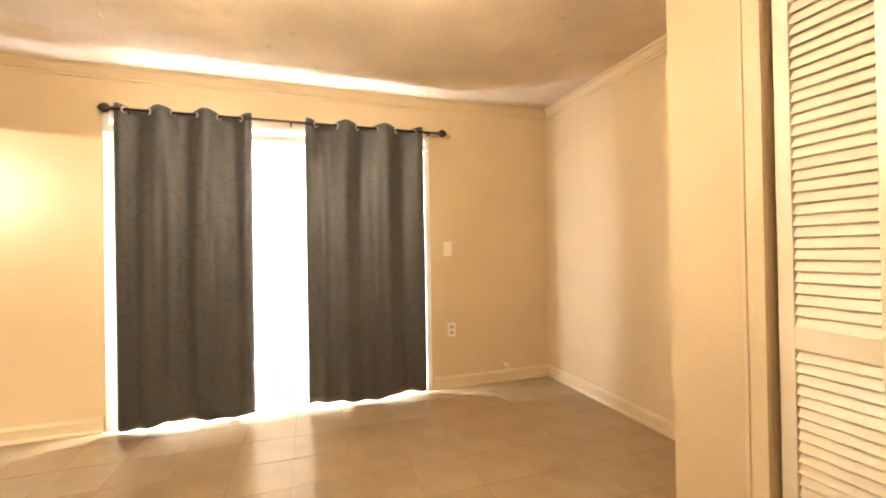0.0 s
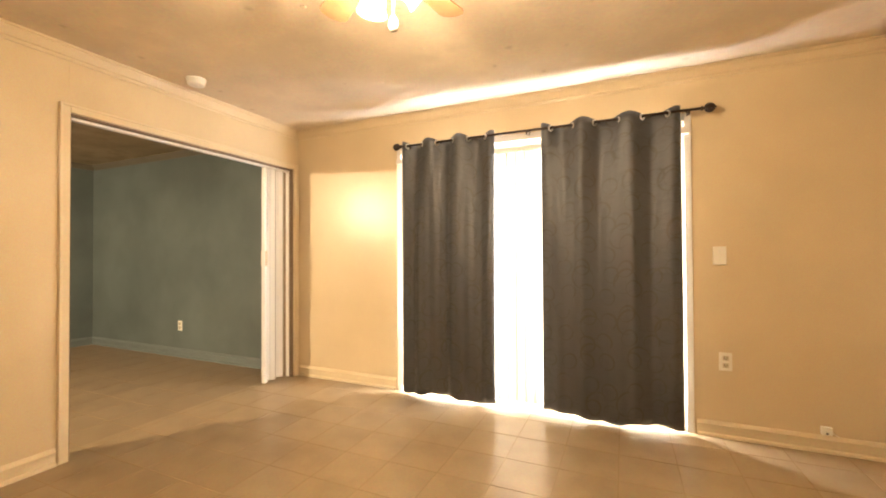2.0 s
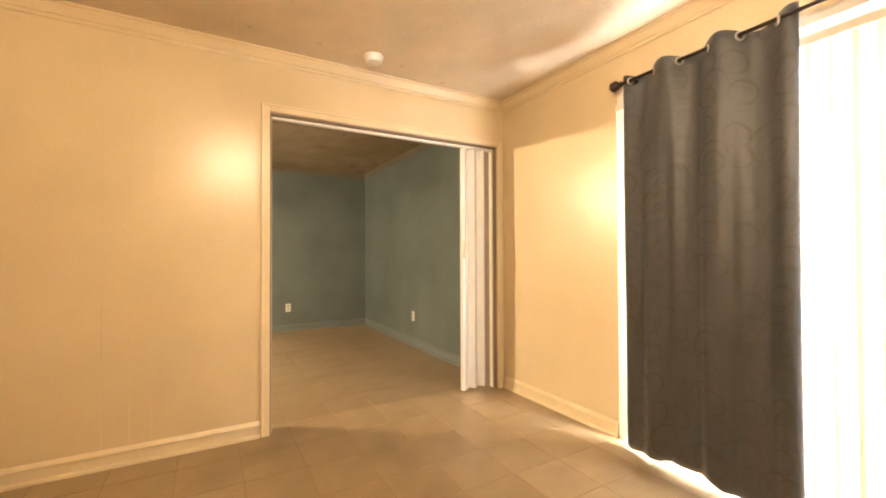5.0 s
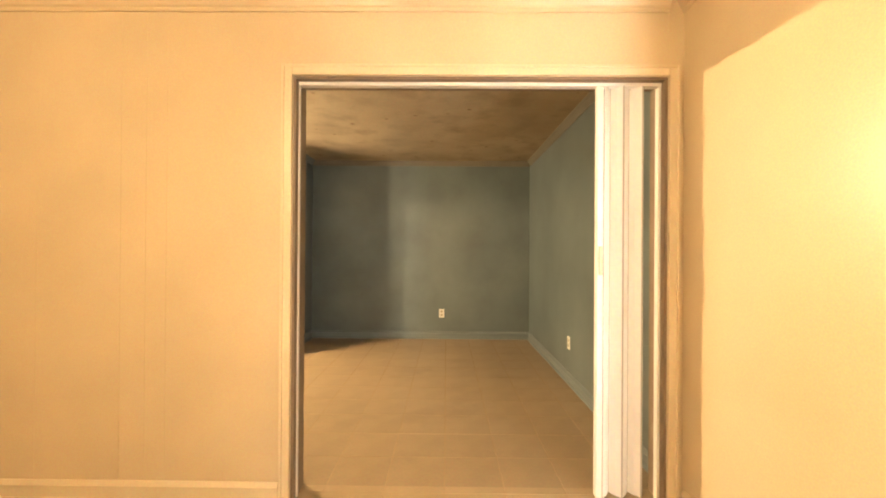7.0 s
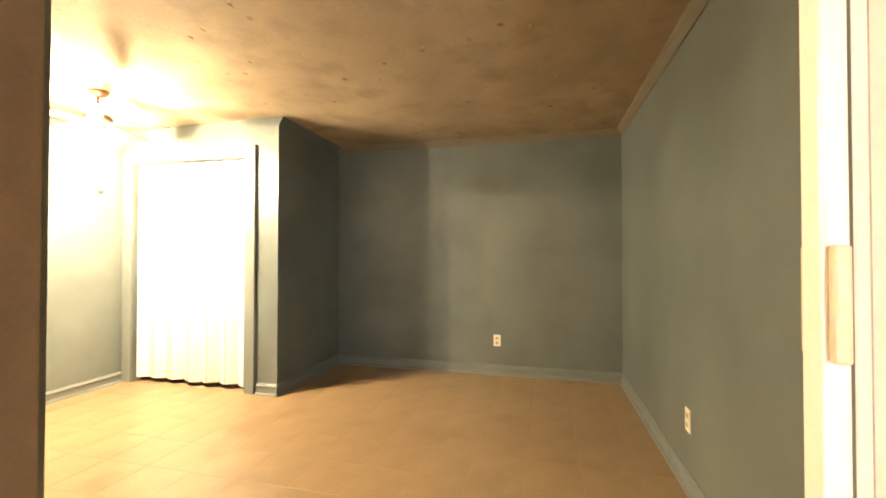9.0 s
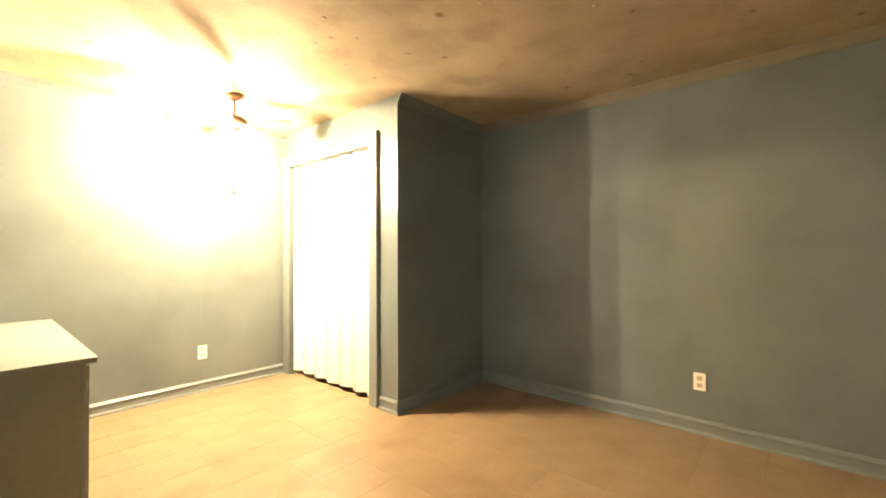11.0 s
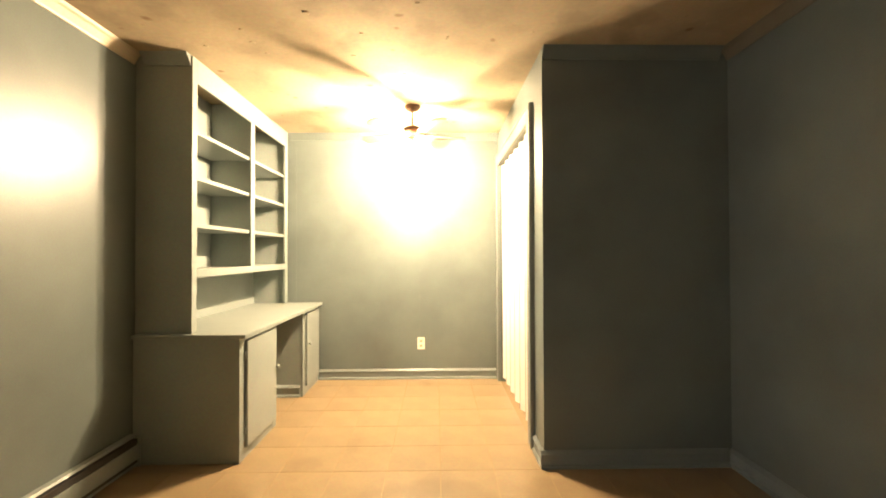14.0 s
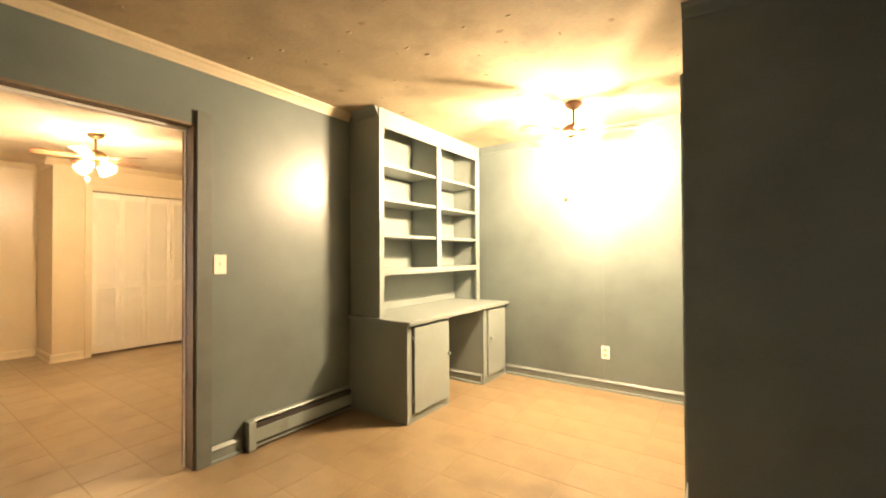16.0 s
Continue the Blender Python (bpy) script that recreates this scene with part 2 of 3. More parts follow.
# ---- building helpers ----
def box(bm, x0, x1, y0, y1, z0, z1, bevel=0.0):
    if bevel:
        made = bmesh.ops.create_cube(bm, size=1.0)["verts"]
        bmesh.ops.scale(bm, vec=(x1 - x0, y1 - y0, z1 - z0), verts=made)
        bmesh.ops.translate(bm, vec=((x0 + x1) / 2, (y0 + y1) / 2, (z0 + z1) / 2), verts=made)
        edges = list({e for v in made for e in v.link_edges})
        bmesh.ops.bevel(bm, geom=edges, offset=bevel, segments=2, affect="EDGES", profile=0.6)
        return
    v = [bm.verts.new((x, y, z)) for z in (z0, z1) for x, y in ((x0, y0), (x1, y0), (x1, y1), (x0, y1))]
    for f in ((3, 2, 1, 0), (4, 5, 6, 7), (0, 1, 5, 4), (1, 2, 6, 5), (2, 3, 7, 6), (3, 0, 4, 7)):
        bm.faces.new([v[i] for i in f])


def turned(bm, profile, at=(0, 0, 0), steps=28):
    """A body of revolution about the upright axis through at; profile: (radius, height) pairs from one end to the other."""
    rings = []
    for r, z in profile:
        if r < 1e-5:
            rings.append([bm.verts.new((at[0], at[1], at[2] + z))])
        else:
            rings.append([bm.verts.new((at[0] + r * math.cos(2 * math.pi * i / steps), at[1] + r * math.sin(2 * math.pi * i / steps), at[2] + z)) for i in range(steps)])
    for a, b in zip(rings, rings[1:]):
        for i in range(steps):
            j = (i + 1) % steps
            q = [a[i % len(a)], a[j % len(a)], b[j % len(b)], b[i % len(b)]]
            q = list(dict.fromkeys(q))
            if len(q) > 2:
                bm.faces.new(q)
    bmesh.ops.recalc_face_normals(bm, faces=bm.faces[:])


def rod(bm, p, q, r, steps=12):
    p, q = Vector(p), Vector(q)
    m = (q - p).to_track_quat("Z", "Y").to_matrix()
    ends = [[bm.verts.new(c + m @ Vector((r * math.cos(2 * math.pi * i / steps), r * math.sin(2 * math.pi * i / steps), 0))) for i in range(steps)] for c in (p, q)]
    for i in range(steps):
        j = (i + 1) % steps
        bm.faces.new((ends[0][i], ends[0][j], ends[1][j], ends[1][i]))
    bm.faces.new(ends[0][::-1])
    bm.faces.new(ends[1])


def run_profile(bm, points, p, q, out):
    """Sweeps a moulding from p to q. points: (distance out of the wall, height) pairs, closed; out: the wall's normal."""
    p, q, out = Vector(p), Vector(q), Vector(out)
    ends = [[bm.verts.new(c + out * d + Vector((0, 0, h))) for d, h in points] for c in (p, q)]
    k = len(points)
    for i in range(k):
        j = (i + 1) % k
        bm.faces.new((ends[0][i], ends[0][j], ends[1][j], ends[1][i]))
    bm.faces.new(ends[0][::-1])
    bm.faces.new(ends[1])
    bmesh.ops.recalc_face_normals(bm, faces=bm.faces[:])


def mesh_of(name, bm, material, smooth=False):
    me = bpy.data.meshes.new(name)
    bm.to_mesh(me)
    bm.free()
    me.materials.append(material)
    if smooth:
        for f in me.polygons:
            f.use_smooth = True
    return me


def part(name, bm, material, parent, label="", smooth=False):
    ob = new(name, mesh_of(name, bm, material, smooth))
    ob.parent = parent
    if label:
        tagged(ob, label)
    return ob


def structure(name, bm, material, label, category, smooth=False):
    return tagged(new(name, mesh_of(name, bm, material, smooth)), label, category, kind="structure")


def thing(name, at, label, category, group="", turn=0.0):
    ob = new(name)
    ob.empty_display_size = 0.1
    ob.matrix_world = pose(*at, 0, 0, turn)
    return tagged(ob, label, category, group)


def boxes(*rows):
    bm = bmesh.new()
    for r in rows:
        box(bm, *r)
    return bm


# ---- the shell ----
wall_a_north = structure("wall_north", boxes((-0.075, DX0, 0, 0.14, 0, H), (DX1, 4.66, 0, 0.14, 0, H), (DX0, DX1, 0, 0.14, DH, H)), TAN,
                         "tan painted wall round the patio door", "wall")
structure("wall_east", boxes((AE, 4.66, -4.84, 0, 0, H)), TAN, "tan painted side wall of the bedroom", "wall")
structure("wall_south", boxes((-0.075, AE, -4.84, S_A, 0, H)), TAN, "tan painted wall closing the bedroom", "wall")
wall_a_west = structure("wall_west", boxes((-0.075, -0.003, S_A, OP0, 0, H), (-0.075, -0.003, OP1, 0, 0, H), (-0.075, -0.003, OP0, OP1, OPH, H)), TAN,
                        "tan panelled wall with a wide opening", "wall")
structure("wall_closet_face", boxes((CAX, CAX + 0.1, CD1, CAY, 0, H), (CAX, CAX + 0.1, S_A, CD0, 0, H), (CAX, CAX + 0.1, CD0, CD1, CDH, H)), TAN,
          "tan painted closet front wall with a wide doorway", "wall")
structure("wall_closet_end", boxes((CAX + 0.1, AE, CAY - 0.1, CAY, 0, H)), TAN, "tan painted end wall of the closet", "wall")
structure("ceiling_tan_room", boxes((-0.075, 4.66, -4.84, 0.14, H, H + 0.1)), CEIL_A, "tan sprayed plaster ceiling with small bumps", "ceiling")

wall_b_east = structure("wall_blue_east", boxes((-0.15, -0.075, S_B, OP0, 0, H), (-0.15, -0.075, OP1, BN, 0, H), (-0.15, -0.075, OP0, OP1, OPH, H)), BLUE,
                        "blue-grey painted wall beside the wide opening", "wall")
structure("wall_blue_north", boxes((-3.80, -0.075, BN, 0.14, 0, H)), BLUE, "blue-grey painted long wall", "wall")
structure("wall_blue_west", boxes((-3.80, BW, -4.84, BN, 0, H)), BLUE, "blue-grey painted far wall", "wall")
wall_b_south = structure("wall_blue_south", boxes((BW, -0.075, -4.84, S_B - 0.003, 0, H)), BLUE, "blue-grey panelled wall under the fan light", "wall")
structure("wall_blue_closet_face", boxes((CBX - 0.09, CBX, CB1, CBY, 0, H), (CBX - 0.09, CBX, S_B, CB0, 0, H), (CBX - 0.09, CBX, CB0, CB1, CBH, H)), BLUE,
          "blue-grey closet front wall with a wide doorway", "wall")
structure("wall_blue_closet_end", boxes((BW, CBX - 0.09, CBY - 0.09, CBY, 0, H)), BLUE, "blue-grey end wall of the closet", "wall")
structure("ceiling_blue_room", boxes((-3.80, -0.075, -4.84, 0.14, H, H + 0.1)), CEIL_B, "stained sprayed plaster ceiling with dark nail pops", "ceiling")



def dabbed(ob, count, x0, x1, y0, y1, seed):
    """Adds low plaster dabs to a ceiling's underside."""
    rnd = random.Random(seed)
    bm = bmesh.new()
    bm.from_mesh(ob.data)
    for _ in range(count):
        cx, cy, r = rnd.uniform(x0, x1), rnd.uniform(y0, y1), rnd.uniform(0.008, 0.022)
        h, k, ph = rnd.uniform(0.002, 0.005), rnd.uniform(0.6, 1.0), rnd.uniform(0, 3)
        rings = [[bm.verts.new((cx + q * r * math.cos(a + ph), cy + k * q * r * math.sin(a + ph) * (1 + 0.25 * math.sin(3 * a)), H + 0.0005 - hh * h)) for a in (2 * math.pi * i / 9 for i in range(9))] for q, hh in ((1, 0), (0.7, 0.8), (0.3, 1))]
        for a, b in zip(rings, rings[1:]):
            for i in range(9):
                bm.faces.new((a[i], a[(i + 1) % 9], b[(i + 1) % 9], b[i]))
        bm.faces.new(rings[-1])
    bm.to_mesh(ob.data)
    bm.free()


dabbed(bpy.data.objects["ceiling_tan_room"], 45, 0.1, 4.4, -4.5, -0.1, 4)
dabbed(bpy.data.objects["ceiling_blue_room"], 130, -3.5, -0.3, -4.5, -0.1, 9)

# panelling sheets on the tan west wall and the blue south wall
for y0, y1, z0 in ((S_A, -3.92, 0), (-3.92, -3.11, 0), (-3.11, -2.70, 0), (-2.70, -2.578, 0), (-2.578, -2.478, 0), (-2.478, OP0, 0), (OP0, OP1, OPH), (OP1, 0.0, 0)):
    part("panel", boxes((-0.003, 0.0, y0 + 0.0003, y1 - 0.0003, z0, H)), TAN, wall_a_west)
for x0, x1 in ((BW, -3.0), (-3.0, -1.782), (-1.782, -0.56), (-0.56, -0.15)):
    part("panel", boxes((x0 + 0.0003, x1 - 0.0003, S_B - 0.003, S_B, 0, H)), BLUE, wall_b_south)

# mouldings
CROWN = ((0, 0), (0.0, -0.084), (0.008, -0.084), (0.010, -0.074), (0.010, -0.066), (0.018, -0.060), (0.028, -0.038), (0.036, -0.023), (0.036, -0.014), (0.046, -0.009), (0.046, 0))
CROWN_B = ((0, 0), (0, -0.066), (0.008, -0.066), (0.012, -0.054), (0.030, -0.024), (0.042, -0.012), (0.048, 0))
BASE = ((0, 0), (0.024, 0), (0.024, 0.008), (0.021, 0.016), (0.012, 0.022), (0.012, 0.072), (0.019, 0.075), (0.019, 0.080), (0.010, 0.092), (0.004, 0.100), (0, 0.100))


def moulding(name, profile, z, p, q, out, material, label, category):
    bm = bmesh.new()
    run_profile(bm, profile, (*p, z), (*q, z), (*out, 0))
    structure(name, bm, material, label, category)


for p, q, out in (((0, 0), (AE, 0), (0, -1)), ((0.002, S_A), (0.002, -0.073), (1, 0)), ((AE, CAY), (AE, -0.073), (-1, 0)), ((CAX, S_A), (CAX, CAY + 0.072), (-1, 0)), ((CAX, CAY), (AE - 0.073, CAY), (0, 1))):
    moulding("trim", CROWN, H, p, q, out, TAN, "tan stepped crown moulding under the ceiling", "moulding")
for p, q, out in (((0.022, 0), (DX0 - 0.06, 0), (0, -1)), ((DX1 + 0.06, 0), (AE - 0.023, 0), (0, -1)), ((0, S_A), (0, OP0 - 0.056), (1, 0)), ((AE, CAY), (AE, 0), (-1, 0)),
                  ((CAX, CD1 + 0.075), (CAX, CAY), (-1, 0)), ((CAX, CAY), (AE - 0.023, CAY), (0, 1)), ((CAX, S_A), (CAX, CD0 - 0.075), (-1, 0))):
    moulding("baseboard", BASE, 0.0, p, q, out, TAN_TRIM, "cream painted baseboard along the floor", "baseboard")
# Crown tone follows how lit the wall is: lighter east, darker north and west.
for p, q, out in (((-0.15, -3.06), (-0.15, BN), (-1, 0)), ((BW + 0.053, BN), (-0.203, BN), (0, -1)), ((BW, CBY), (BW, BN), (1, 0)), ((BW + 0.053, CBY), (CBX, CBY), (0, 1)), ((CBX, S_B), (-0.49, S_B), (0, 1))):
    moulding("trim", CROWN_B, H, p, q, out, BLUE if out == (0, 1) else CROWN_LIT if out == (-1, 0) else CROWN_SHADE, "cream crown moulding under the ceiling, darkened where its wall is shaded", "moulding")
for p, q, out in (((-0.15, -2.15), (-0.15, OP0 - 0.08), (-1, 0)), ((BW + 0.023, BN), (-0.15, BN), (0, -1)), ((BW, CBY), (BW, BN), (1, 0)), ((BW + 0.023, CBY), (CBX + 0.022, CBY), (0, 1)),
                  ((CBX, CB1 + 0.113), (CBX, CBY), (1, 0)), ((CBX + 0.023, S_B), (-0.77, S_B), (0, 1))):
    moulding("baseboard", BASE, 0.0, p, q, out, BLUE_TRIM, "blue-grey painted baseboard along the floor", "baseboard")


def casing(name, axis_x, side, y0, y1, z1, width, depth, material, label):
    """Flat board casing with a bead round an opening in a wall that faces along x."""
    a, b = sorted((axis_x, axis_x + side * depth))
    c, d = sorted((axis_x, axis_x + side * (depth + 0.006)))
    bm = bmesh.new()
    box(bm, a, b, y0 - width, y0, 0, z1 + width, 0.003)
    box(bm, a, b, y1, y1 + width, 0, z1 + width, 0.003)
    box(bm, a, b, y0 + 0.001, y1 - 0.001, z1, z1 + width, 0.003)
    box(bm, c, d, y0 - width + 0.002, y0 - width + 0.016, 0.002, z1 + width - 0.002, 0.003)
    box(bm, c, d, y1 + width - 0.016, y1 + width - 0.002, 0.002, z1 + width - 0.002, 0.003)
    box(bm, c, d, y0 - width + 0.017, y1 + width - 0.017, z1 + width - 0.016, z1 + width - 0.002, 0.003)
    structure(name, bm, material, label, "trim")


casing("trim", 0.0, 1, OP0, OP1, OPH, 0.052, 0.018, TAN_TRIM, "cream door casing round the wide opening")
bm = bmesh.new()
box(bm, -0.170, -0.15, OP0 - 0.086, OP0, 0, OPH + 0.08, 0.002)
box(bm, -0.161, -0.15, OP1, BN - 0.001, 0, OPH + 0.08, 0.002)
structure("trim", bm, CASING_B, "plain grey-brown board casing beside the wide opening", "trim")
casing("trim", CAX, -1, CD0, CD1, CDH, 0.07, 0.02, TAN_TRIM, "cream casing round the closet doorway")
casing("trim", CBX, 1, CB0, CB1, CBH, 0.105, 0.024, BLUE_TRIM, "blue-grey casing round the closet doorway")
# jamb lining with the white track of the folding door
bm = bmesh.new()
box(bm, -0.148, -0.002, OP0, OP0 + 0.012, 0, OPH - 0.013)
box(bm, -0.148, -0.002, OP1 - 0.012, OP1, 0, OPH - 0.013)
box(bm, -0.148, -0.002, OP0, OP1, OPH - 0.012, OPH)
structure("trim", bm, JAMB, "brown jamb lining of the wide opening", "jamb")
bm = bmesh.new()
box(bm, -0.075, -0.035, OP0 + 0.0125, OP1 - 0.0125, OPH - 0.030, OPH - 0.0125, 0.003)
box(bm, -0.058, -0.038, OP0 + 0.0125, OP0 + 0.018, 0.002, OPH - 0.031, 0.0015)
box(bm, -0.072, -0.038, OP1 - 0.026, OP1 - 0.0125, 0.002, OPH - 0.031, 0.003)
structure("trim", bm, WHITE, "white folding door track and side channels", "track")

# ---- patio door, blinds ----
door = tagged(new("door_1"), "white sliding patio door glowing with daylight behind blinds", "door", kind="structure")
bm = bmesh.new()
for x0, x1 in ((DX0, DX0 + 0.05), (DX1 - 0.05, DX1)):
    box(bm, x0, x1, 0.03, 0.13, 0.03, DH - 0.05, 0.004)
box(bm, DX0, DX1, 0.03, 0.13, DH - 0.05, DH, 0.004)
box(bm, DX0, DX1, 0.02, 0.135, 0, 0.03, 0.004)
part("frame", bm, WHITE, door)
for x0, x1, y in ((DX0 + 0.052, 2.33, 0.108), (2.27, DX1 - 0.052, 0.075)):
    bm = bmesh.new()
    box(bm, x0, x0 + 0.06, y - 0.014, y + 0.014, 0.031, DH - 0.051, 0.003)
    box(bm, x1 - 0.06, x1, y - 0.014, y + 0.014, 0.031, DH - 0.051, 0.003)
    box(bm, x0 + 0.06, x1 - 0.06, y - 0.014, y + 0.014, 0.031, 0.11, 0.003)
    box(bm, x0 + 0.06, x1 - 0.06, y - 0.014, y + 0.014, DH - 0.12, DH - 0.051, 0.003)
    sash = part("sash", bm, WHITE, door)
    pane = part("pane", boxes((x0 + 0.06, x1 - 0.06, y - 0.003, y + 0.003, 0.11, DH - 0.12)), GLASS, sash)
    pane.visible_shadow = False
# The casing's white also stands in for daylight glow beside the curtains.
bm = bmesh.new()
box(bm, DX0 - 0.045, DX0 - 0.002, -0.012, 0, 0, DH + 0.055, 0.003)
box(bm, DX1 + 0.002, DX1 + 0.045, -0.012, 0, 0, DH + 0.055, 0.003)
box(bm, DX0 - 0.001, DX1 + 0.001, -0.012, 0, DH + 0.002, DH + 0.055, 0.003)
structure("trim", bm, WHITE, "white casing round the patio door", "trim")

blind = thing("vertical_blind", (0, 0, 0), "closed cream vertical blind lit from behind by daylight", "blind")
part("head_rail", boxes((DX0 - 0.03, DX1 + 0.03, -0.048, -0.012, DH - 0.090, DH - 0.050, 0.003)), WHITE, blind)
bm = bmesh.new()
v = [bm.verts.new((-0.044 + 0.088 * i / 6, 0.010 * math.sin(math.pi * i / 6), z)) for z in (0.05, DH - 0.090) for i in range(7)]
for i in range(6):
    bm.faces.new((v[i], v[i + 1], v[i + 8], v[i + 7]))
vane_mesh = mesh_of("vane", bm, BLIND, True)
for i in range(31):
    ob = new("vane", vane_mesh)
    ob.parent = blind
    ob.matrix_local = pose(DX0 + 0.014 + i * 0.0703, -0.030, 0, 0, 0, 12 + 4 * math.sin(i * 2.3))

# ---- curtains ----
curtain_rod = thing("curtain_rod", (0, 0, 0), "dark bronze curtain rod with round finials", "curtain rod")
bm = bmesh.new()
rod(bm, (1.245, -0.09, 2.138), (3.465, -0.09, 2.138), 0.0095)
part("pole", bm, BRONZE, curtain_rod, smooth=True)
for x, s in ((1.245, -1), (3.465, 1)):
    bm = bmesh.new()
    turned(bm, ((0, 0), (0.015, 0.001), (0.016, 0.010), (0.009, 0.014), (0.010, 0.022), (0.024, 0.034), (0.030, 0.050), (0.025, 0.066), (0.011, 0.076), (0.008, 0.081), (0.006, 0.088), (0, 0.090)), steps=20)
    fin = part("finial", bm, BRONZE, curtain_rod, smooth=True)
    fin.matrix_local = pose(x, -0.09, 2.138, 0, 90 * s, 0)
    for a in range(6):
        bm = bmesh.new()
        c, r = Vector((0, 0, 0.05)), 0.029
        pts = [c + Vector((r * math.sin(k * math.pi / 8) * math.cos(a * math.pi / 3), r * math.sin(k * math.pi / 8) * math.sin(a * math.pi / 3), -r * math.cos(k * math.pi / 8))) for k in range(9)]
        for p, q in zip(pts, pts[1:]):
            rod(bm, p, q, 0.004, 6)
        part("rib", bm, BRONZE, fin, smooth=True)
for x in (1.33, 2.335, 3.40):
    bm = bmesh.new()
    box(bm, x - 0.009, x + 0.009, -0.012, 0.0, 2.115, 2.165, 0.003)
    rod(bm, (x, -0.01, 2.128), (x, -0.088, 2.126), 0.005, 10)
    box(bm, x - 0.006, x + 0.006, -0.103, -0.077, 2.108, 2.129, 0.003)
    part("bracket", bm, BRONZE, curtain_rod)


def curtain(x0, x1, seed, low, label):
    rnd = random.Random(seed)
    th = thing("curtain", (0, 0, 0), label, "curtain", "curtains on the rod")
    n, rows, waves = 150, 44, 3.0
    ph = [rnd.uniform(0, 6.28) for _ in range(6)]
    bm = bmesh.new()
    uvl = bm.loops.layers.uv.new("UVMap")
    grid = []
    for j in range(rows + 1):
        t = j / rows
        row = []
        for i in range(n + 1):
            u = i / n
            a = 2 * math.pi * waves * u
            top = math.exp(-t * 5.0)
            y = -0.036 * math.cos(a) * (0.22 + 0.78 * top) + (0.028 + 0.030 * top) * (math.exp(-u / 0.05) + math.exp((u - 1) / 0.05))
            y += (1 - top) * (0.012 * math.sin(2 * math.pi * 2.6 * u + ph[0]) + 0.007 * math.sin(2 * math.pi * 5.3 * u + ph[1] + 0.8 * t) + 0.0022 * math.sin(2 * math.pi * 11 * u + ph[2] + 2 * t))
            y += 0.006 * math.sin(5 * t + ph[3] + 4 * u) * (1 - top)
            drop = 2.160 + 0.020 * math.cos(a) + 0.004 * math.sin(2 * math.pi * 2.2 * u + ph[5])
            foot = low + 0.016 * math.sin(2 * math.pi * 1.4 * u + ph[4]) + 0.006 * math.sin(2 * math.pi * 5 * u + ph[1])
            xs = x0 + (x1 - x0) * u + 0.006 * math.sin(3 * t + ph[3]) * math.sin(math.pi * u) * 2
            row.append(bm.verts.new((xs, -0.092 + y, drop + (foot - drop) * t)))
        grid.append(row)
    for j in range(rows):
        for i in range(n):
            f = bm.faces.new((grid[j + 1][i], grid[j + 1][i + 1], grid[j][i + 1], grid[j][i]))
            f.smooth = True
            for lp, (di, dj) in zip(f.loops, ((0, 1), (1, 1), (1, 0), (0, 0))):
                lp[uvl].uv = ((i + di) / n * (x1 - x0) * 1.12 + seed, -(j + dj) / rows * 2.13)
    cloth = part("cloth", bm, CURTAIN, th)
    so = cloth.modifiers.new("thickness", "SOLIDIFY")
    so.thickness = 0.003
    so.material_offset = 1
    cloth.data.materials.append(BOUNCE_BACK)
    for k in range(int(waves * 2)):
        u = (k + 0.5) / (waves * 2)
        bm = bmesh.new()
        pts = [Vector((0, 0.018 * math.cos(a * math.pi / 10), 0.018 * math.sin(a * math.pi / 10))) for a in range(21)]
        for p, q in zip(pts, pts[1:]):
            rod(bm, p, q, 0.0055, 8)
        g = part("grommet", bm, SILVER, th, "silver grommet", True)
        g.matrix_local = pose(x0 + (x1 - x0) * u, -0.092, 2.131, 0, 0, 38 if k % 2 else -38)
    return th


curtain(1.236, 2.072, 3, 0.030, "dark grey satin curtain with woven rings, drawn half open")
curtain(2.436, 3.353, 8, 0.028, "dark grey satin curtain with woven rings, hanging wide")


# ---- electrical plates and small fixtures ----
def outlet(at, turn, label, phone=False):
    """A duplex socket plate; its back lies on the wall, its face looks along -y before turning."""
    th = thing("outlet", at, label, "outlet", "wall outlets", turn)
    bm = bmesh.new()
    box(bm, -0.036, 0.036, -0.006, 0, -0.059, 0.059, 0.003)
    part("cover_plate", bm, PLATE, th)
    for z in (0.024, -0.024):
        bm = bmesh.new()
        box(bm, -0.017, 0.017, -0.009, -0.006, z - 0.015, z + 0.015, 0.002)
        face = part("receptacle", bm, HANDLE, th)
        bm = bmesh.new()
        box(bm, -0.008, -0.005, -0.0096, -0.009, z - 0.004, z + 0.008)
        box(bm, 0.005, 0.008, -0.0096, -0.009, z - 0.004, z + 0.008)
        box(bm, -0.003, 0.003, -0.0096, -0.009, z - 0.012, z - 0.007)
        part("slot", bm, SLOT, face)
    bm = bmesh.new()
    box(bm, -0.003, 0.003, -0.0075, -0.006, -0.003, 0.003, 0.0008)
    part("screw", bm, SILVER, th)


def switch(at, turn, label):
    th = thing("light_switch", at, label, "switch", "light switches", turn)
    bm = bmesh.new()
    box(bm, -0.038, 0.038, -0.006, 0, -0.060, 0.060, 0.003)
    part("cover_plate", bm, PLATE, th)
    bm = bmesh.new()
    box(bm, -0.006, 0.006, -0.008, -0.006, -0.013, 0.013, 0.001)
    box(bm, -0.004, 0.004, -0.018, -0.007, 0.000, 0.008, 0.0015)
    part("toggle", bm, PLATE, th)
    for z in (0.030, -0.030):
        bm = bmesh.new()
        box(bm, -0.003, 0.003, -0.0075, -0.006, z - 0.003, z + 0.003, 0.0008)
        part("screw", bm, SILVER, th)


